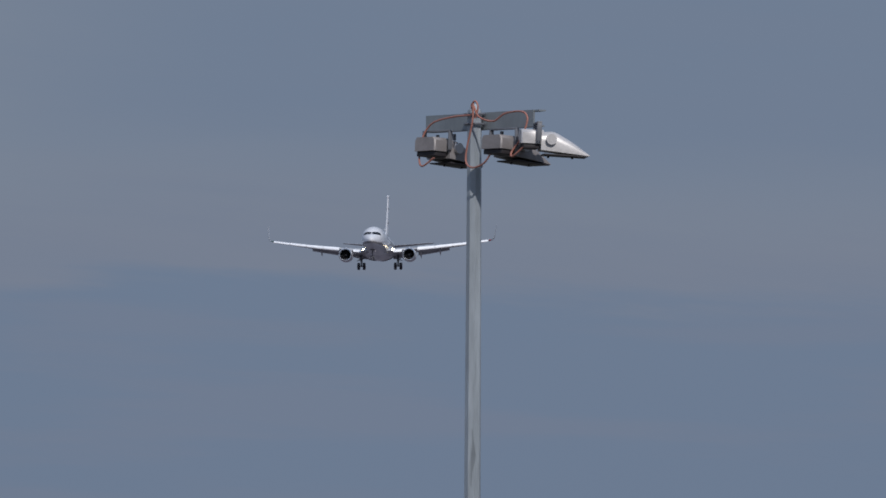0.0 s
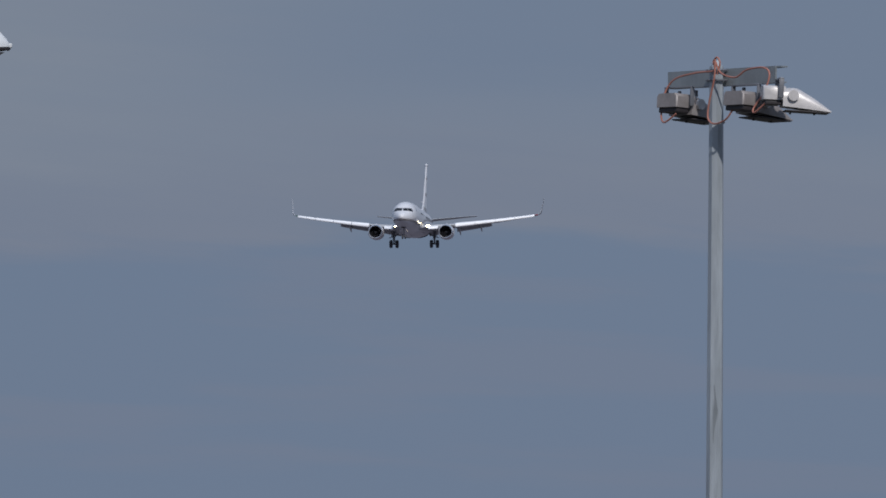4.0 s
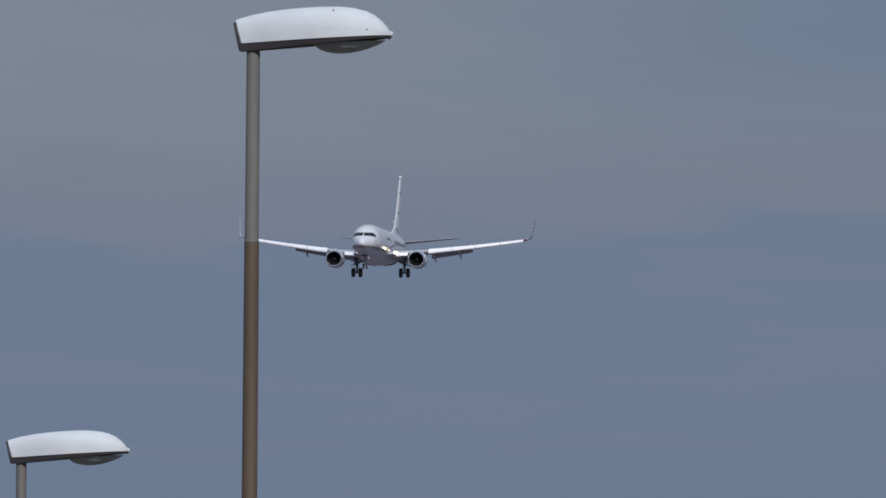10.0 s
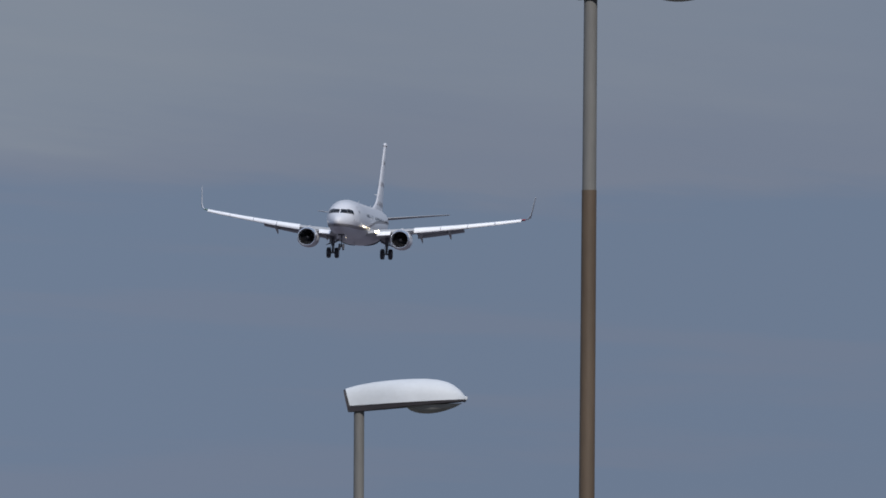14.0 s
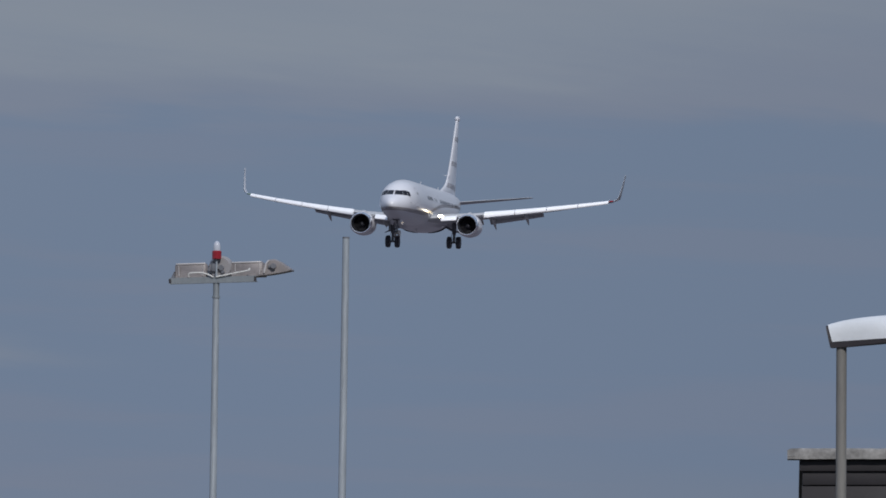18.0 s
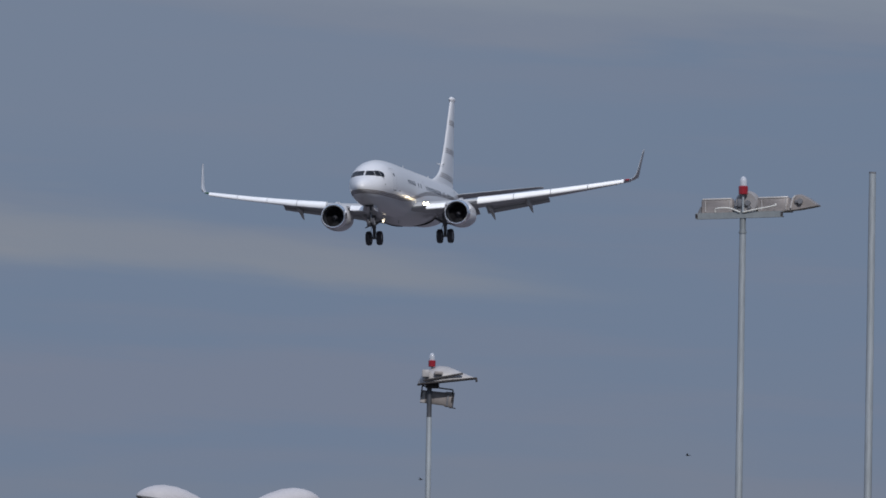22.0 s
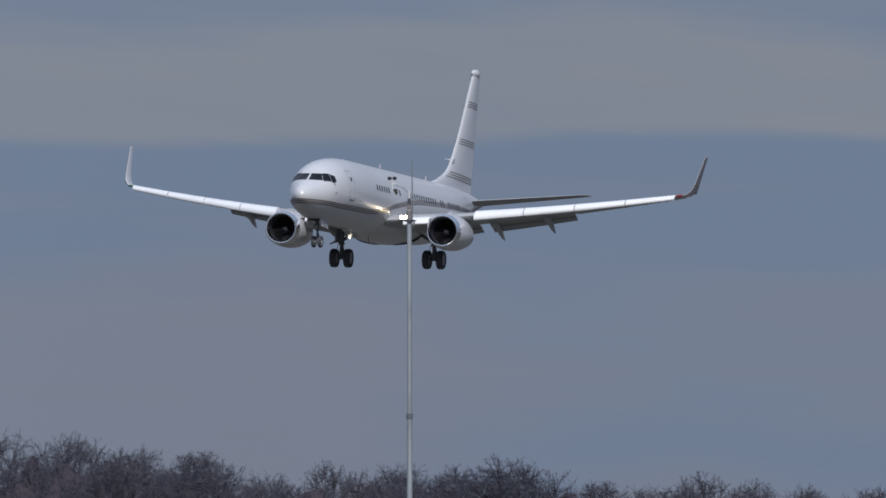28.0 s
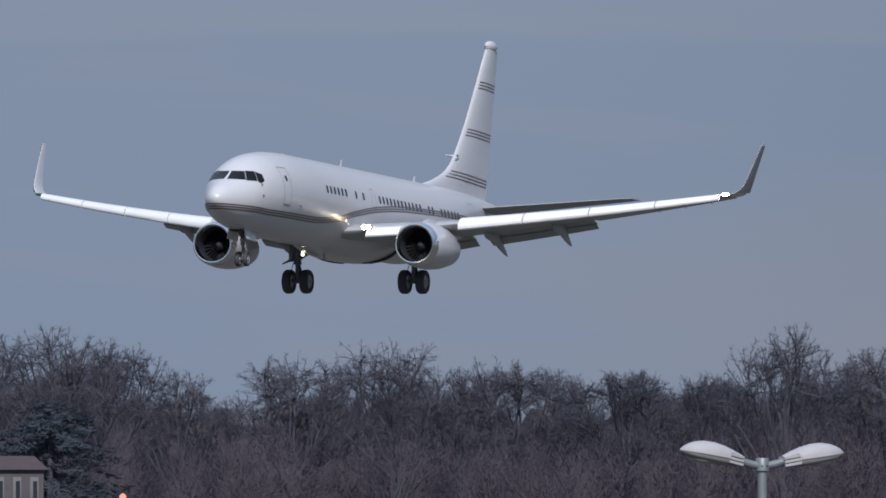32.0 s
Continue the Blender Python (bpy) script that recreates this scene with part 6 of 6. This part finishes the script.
def build_farmhouse():
    house = thing("farmhouse", "old plastered house with a brown hipped roof before the wood", "house", at=stand(-14.795, 1400, 0))
    e, r = 12.65, 13.75
    bm = bmesh.new()
    box(bm, -15.5, 0.0, 0, 9, -1, e)
    part("wall", bm, PLASTER, house, "dull plaster wall", smooth=False)
    bm = bmesh.new()
    rows = [[(-16.0, -0.4, e), (0.4, -0.4, e), (0.4, 9.4, e), (-16.0, 9.4, e)], [(-14.2, 3.8, r), (-0.7, 3.8, r), (-0.7, 5.2, r), (-14.2, 5.2, r)]]
    loft(bm, rows)
    part("roof", bm, ROOF_TILE, house, "brown tiled hipped roof", smooth=False)
    for x in (-13.0, -10.2, -7.4, -4.6, -3.3, -2.0, -0.7):
        for z in (2.0, 6.0, 10.2):
            bm = bmesh.new()
            box(bm, x - 0.32, x + 0.32, -0.05, 0.02, z - 0.5, z + 1.9, 0.01)
            win = part("window", bm, SHUTTER, house, "pale window frame")
            bm = bmesh.new()
            box(bm, x - 0.10, x + 0.22, -0.07, -0.052, z - 0.3, z + 1.6)
            part("pane", bm, CABIN_GLASS, win)
    bm = bmesh.new()
    box(bm, -12.4, -11.5, 4.0, 4.9, 13.0, 15.2, 0.03)
    part("chimney", bm, PLASTER, house)


def build_amber_lamp():
    lamp = thing("amber_lamp", "small lit amber lamp on a thin post", "lamp", at=stand(-14.55, 1380, 0))
    z = EYE_HEIGHT + 1380 * math.tan(radians(0.578)) - ground_height(1380)
    bm = bmesh.new()
    pole_mesh(bm, 0, z - 0.2, 0.09, 0.06, 8)
    part("post", bm, STRUT, lamp)
    bm = bmesh.new()
    loft(bm, [[(r * math.cos(a), r * math.sin(a), z + q) for a in (2 * math.pi * k / 12 for k in range(12))] for q, r in ((-0.25, 0.1), (-0.15, 0.22), (0.0, 0.27), (0.15, 0.2), (0.24, 0.06))])
    part("globe", bm, glow("amber_globe", (1.0, 0.50, 0.38), 0.85), lamp, "glowing amber globe")


build_wood()
build_brush()
build_cedar(-14.775, 1440, 17.0, 6.8)
build_farmhouse()
build_amber_lamp()


def build_bird(label):
    """A small dark bird with spread wings, nose along +x."""
    bird = thing("bird", label, "bird", "birds")
    bm = bmesh.new()
    loft(bm, [[(x, r * math.cos(a), r * math.sin(a)) for a in (2 * math.pi * k / 10 for k in range(10))] for x, r in ((0.16, 0.006), (0.13, 0.026), (0.09, 0.034), (0.0, 0.045), (-0.10, 0.030), (-0.15, 0.012))])
    part("body", bm, FEATHER, bird)
    for side in (1, -1):
        bm = bmesh.new()
        loft(bm, [[(x0, side * y, z), (x1, side * y, z), (x1 - 0.01, side * y, z + 0.012), (x0 + 0.01, side * y, z + 0.012)] for y, x0, x1, z in ((0.02, -0.06, 0.07, 0.01), (0.14, -0.05, 0.08, 0.05), (0.27, -0.08, 0.03, 0.07), (0.33, -0.10, -0.06, 0.06))])
        part("bird_wing", bm, FEATHER, bird)
    bm = bmesh.new()
    loft(bm, [[(x, -w, 0.0), (x, w, 0.0), (x, w, 0.008), (x, -w, 0.008)] for x, w in ((-0.13, 0.02), (-0.24, 0.05))])
    part("bird_tail", bm, FEATHER, bird)
    return bird


birds = [build_bird("small dark bird flying far off") for _ in range(4)]


# ---- what moves ----
def soar(bearing, elevation, dist, heading):
    """A bird's pose from its bearing and elevation seen from the camera's spot."""
    a = radians(bearing)
    return pose(dist * math.sin(a), dist * math.cos(a), EYE_HEIGHT + dist * math.tan(radians(elevation)), 12, 0, heading)


def flight(x, y, z, roll, pitch, heading):
    """The airliner's pose: heading in degrees from straight towards -y, turning towards +x."""
    return pose(x, y, z, roll, -pitch, heading - 90)


def motions():
    walk(airliner, [
        (0.0, flight(58.77, 2875.78, 139.44, 0.22, 2.05, -5.33)),
        (0.5, flight(54.43, 2841.31, 137.53, 0.07, 1.40, -5.55)),
        (1.0, flight(50.09, 2806.98, 135.49, -0.15, 1.37, -5.60)),
        (1.5, flight(45.82, 2772.78, 133.43, -0.33, 1.33, -5.66)),
        (2.0, flight(41.56, 2738.72, 131.43, -0.24, 1.29, -5.71)),
        (2.5, flight(37.20, 2704.77, 129.56, -0.06, 1.26, -5.77)),
        (3.0, flight(32.69, 2670.96, 127.75, -0.02, 1.22, -5.83)),
        (3.5, flight(28.32, 2637.27, 125.82, 0.15, 1.19, -5.88)),
        (5.5, flight(10.97, 2503.73, 118.14, -0.85, 1.05, -6.11)),
        (6.0, flight(6.85, 2470.63, 116.18, 0.29, 1.23, -6.13)),
        (6.5, flight(2.48, 2437.65, 114.04, 0.78, 0.95, -6.22)),
        (7.0, flight(-1.84, 2404.77, 112.08, 1.27, 0.89, -6.28)),
        (7.5, flight(-6.24, 2371.99, 110.22, 1.30, 0.83, -6.35)),
        (8.0, flight(-10.94, 2339.31, 108.34, 0.39, 0.77, -6.40)),
        (8.5, flight(-15.72, 2306.72, 106.42, -0.89, 0.70, -6.43)),
        (9.0, flight(-20.18, 2274.24, 104.51, -1.44, 0.65, -6.50)),
        (9.5, flight(-24.77, 2241.83, 103.01, -1.16, 0.54, -6.32)),
        (10.0, flight(-29.28, 2209.52, 101.34, -0.85, 0.43, -6.19)),
        (10.5, flight(-33.76, 2177.31, 99.52, -0.93, 0.33, -6.03)),
        (11.0, flight(-38.18, 2145.18, 97.72, -0.87, 0.21, -5.86)),
        (12.0, flight(-46.78, 2081.16, 94.20, -0.92, -0.02, -5.50)),
        (12.5, flight(-51.22, 2049.27, 92.60, -1.71, -0.09, -5.37)),
        (13.0, flight(-55.60, 2017.45, 90.82, -2.49, -0.37, -5.13)),
        (13.5, flight(-59.79, 1985.72, 89.00, -2.54, -0.01, -5.30)),
        (14.0, flight(-63.75, 1954.06, 87.06, -2.15, 0.13, -5.34)),
        (14.5, flight(-67.73, 1922.48, 85.00, -1.40, 0.30, -5.40)),
        (16.5, flight(-83.02, 1796.80, 76.98, -0.41, 1.08, -5.71)),
        (17.0, flight(-86.79, 1765.51, 75.32, -0.24, 1.21, -5.91)),
        (17.5, flight(-90.48, 1734.27, 73.74, -0.79, 0.87, -6.02)),
        (18.0, flight(-94.29, 1703.08, 72.08, -1.53, 0.55, -5.92)),
        (18.5, flight(-98.01, 1671.94, 70.32, -1.81, 0.23, -6.04)),
        (19.0, flight(-101.59, 1640.86, 68.51, -1.79, 0.28, -6.14)),
        (19.5, flight(-105.17, 1609.81, 66.75, -1.89, 0.50, -6.10)),
        (20.0, flight(-108.82, 1578.79, 64.94, -0.92, 0.82, -5.96)),
        (20.5, flight(-112.45, 1547.81, 63.23, 1.20, 1.13, -5.78)),
        (21.0, flight(-116.07, 1516.86, 61.57, 2.08, 1.40, -5.84)),
        (21.5, flight(-119.73, 1485.92, 59.84, 1.72, 1.94, -6.08)),
        (22.0, flight(-123.50, 1455.01, 58.11, 1.36, 2.25, -6.59)),
        (22.5, flight(-127.50, 1424.08, 56.55, 1.18, 2.13, -6.60)),
        (23.0, flight(-131.50, 1393.16, 55.01, 1.27, 2.43, -6.66)),
        (23.5, flight(-135.58, 1362.23, 53.72, 0.94, 2.07, -6.64)),
        (24.0, flight(-139.81, 1331.28, 52.45, 0.75, 1.48, -6.68)),
        (24.5, flight(-143.99, 1300.35, 50.96, 0.40, 1.13, -6.71)),
        (25.0, flight(-148.39, 1269.37, 49.46, 0.96, 1.41, -6.68)),
        (25.5, flight(-152.80, 1238.38, 47.78, 0.86, 1.78, -6.64)),
        (27.5, flight(-167.31, 1114.63, 39.67, -1.15, 2.74, -6.75)),
        (28.0, flight(-172.06, 1083.41, 38.40, -1.50, 2.07, -6.72)),
        (28.5, flight(-176.62, 1052.15, 37.19, -2.07, 1.64, -6.62)),
        (29.0, flight(-181.08, 1020.83, 36.04, -3.78, 1.20, -6.45)),
        (29.5, flight(-185.43, 989.46, 34.48, -2.39, 1.14, -6.29)),
        (30.0, flight(-189.56, 958.05, 32.74, -0.82, 1.43, -6.21)),
        (30.5, flight(-193.73, 926.53, 30.87, -0.82, 2.35, -6.13)),
        (31.0, flight(-197.69, 894.94, 29.23, -0.96, 3.0, -6.13)),
        (31.5, flight(-201.73, 863.21, 27.46, -0.57, 2.69, -6.00)),
        (32.0, flight(-205.50, 831.39, 26.01, -0.56, 2.57, -5.95)),
    ])
    walk(swing_light, [
        (0.0, pose(0, 0, 0.55)),
        (19.4, pose(0, 0, 0.55)),
        (19.9, pose(0, 0, 0)),
        (32.0, pose(0, 0, 0)),
    ])
    rest, lit = STROBE_REST, STROBE_AT
    walk(strobe_tube, [
        (0.0, pose(*rest)),
        (31.94, pose(*rest)),
        (31.98, pose(*lit)),
        (32.0, pose(*lit)),
    ])
    walk(birds[0], [
        (0.0, soar(-13.1084, 1.6141, 1000, 12)),
        (22.0, soar(-7.6518, 1.6141, 1000, 12)),
        (24.5, soar(-6.8286, 1.6141, 1000, 12)),
        (25.0, soar(-6.6660, 1.6141, 1000, 12)),
        (25.5, soar(-6.5000, 1.6088, 1000, 12)),
        (32.0, soar(-4.3695, 1.6088, 1000, 12)),
    ])
    walk(birds[1], [
        (0.0, soar(-1.5730, 1.0041, 1400, 168)),
        (20.0, soar(-3.6861, 1.2103, 1400, 168)),
        (22.0, soar(-3.9692, 1.3117, 1400, 168)),
        (23.0, soar(-4.1108, 1.3624, 1400, 168)),
        (23.4, soar(-4.1667, 1.3764, 1400, 168)),
        (32.0, soar(-5.3832, 1.7032, 1400, 168)),
    ])
    walk(birds[2], [
        (0.0, soar(-7.6902, 1.0041, 1400, 20)),
        (21.0, soar(-4.9987, 1.2226, 1400, 20)),
        (22.6, soar(-4.7033, 1.2540, 1400, 20)),
        (23.0, soar(-4.6578, 1.2645, 1400, 20)),
        (24.0, soar(-4.4831, 1.2645, 1400, 20)),
        (32.0, soar(-3.1111, 1.2645, 1400, 20)),
    ])
    walk(birds[3], [
        (0.0, soar(-19.0508, 1.1457, 1100, 5)),
        (29.0, soar(-10.6650, 1.1457, 1100, 5)),
        (30.0, soar(-10.3766, 1.1457, 1100, 5)),
        (30.2, soar(-10.3189, 1.1474, 1100, 5)),
        (32.0, soar(-9.7998, 1.1474, 1100, 5)),
    ])


motions()
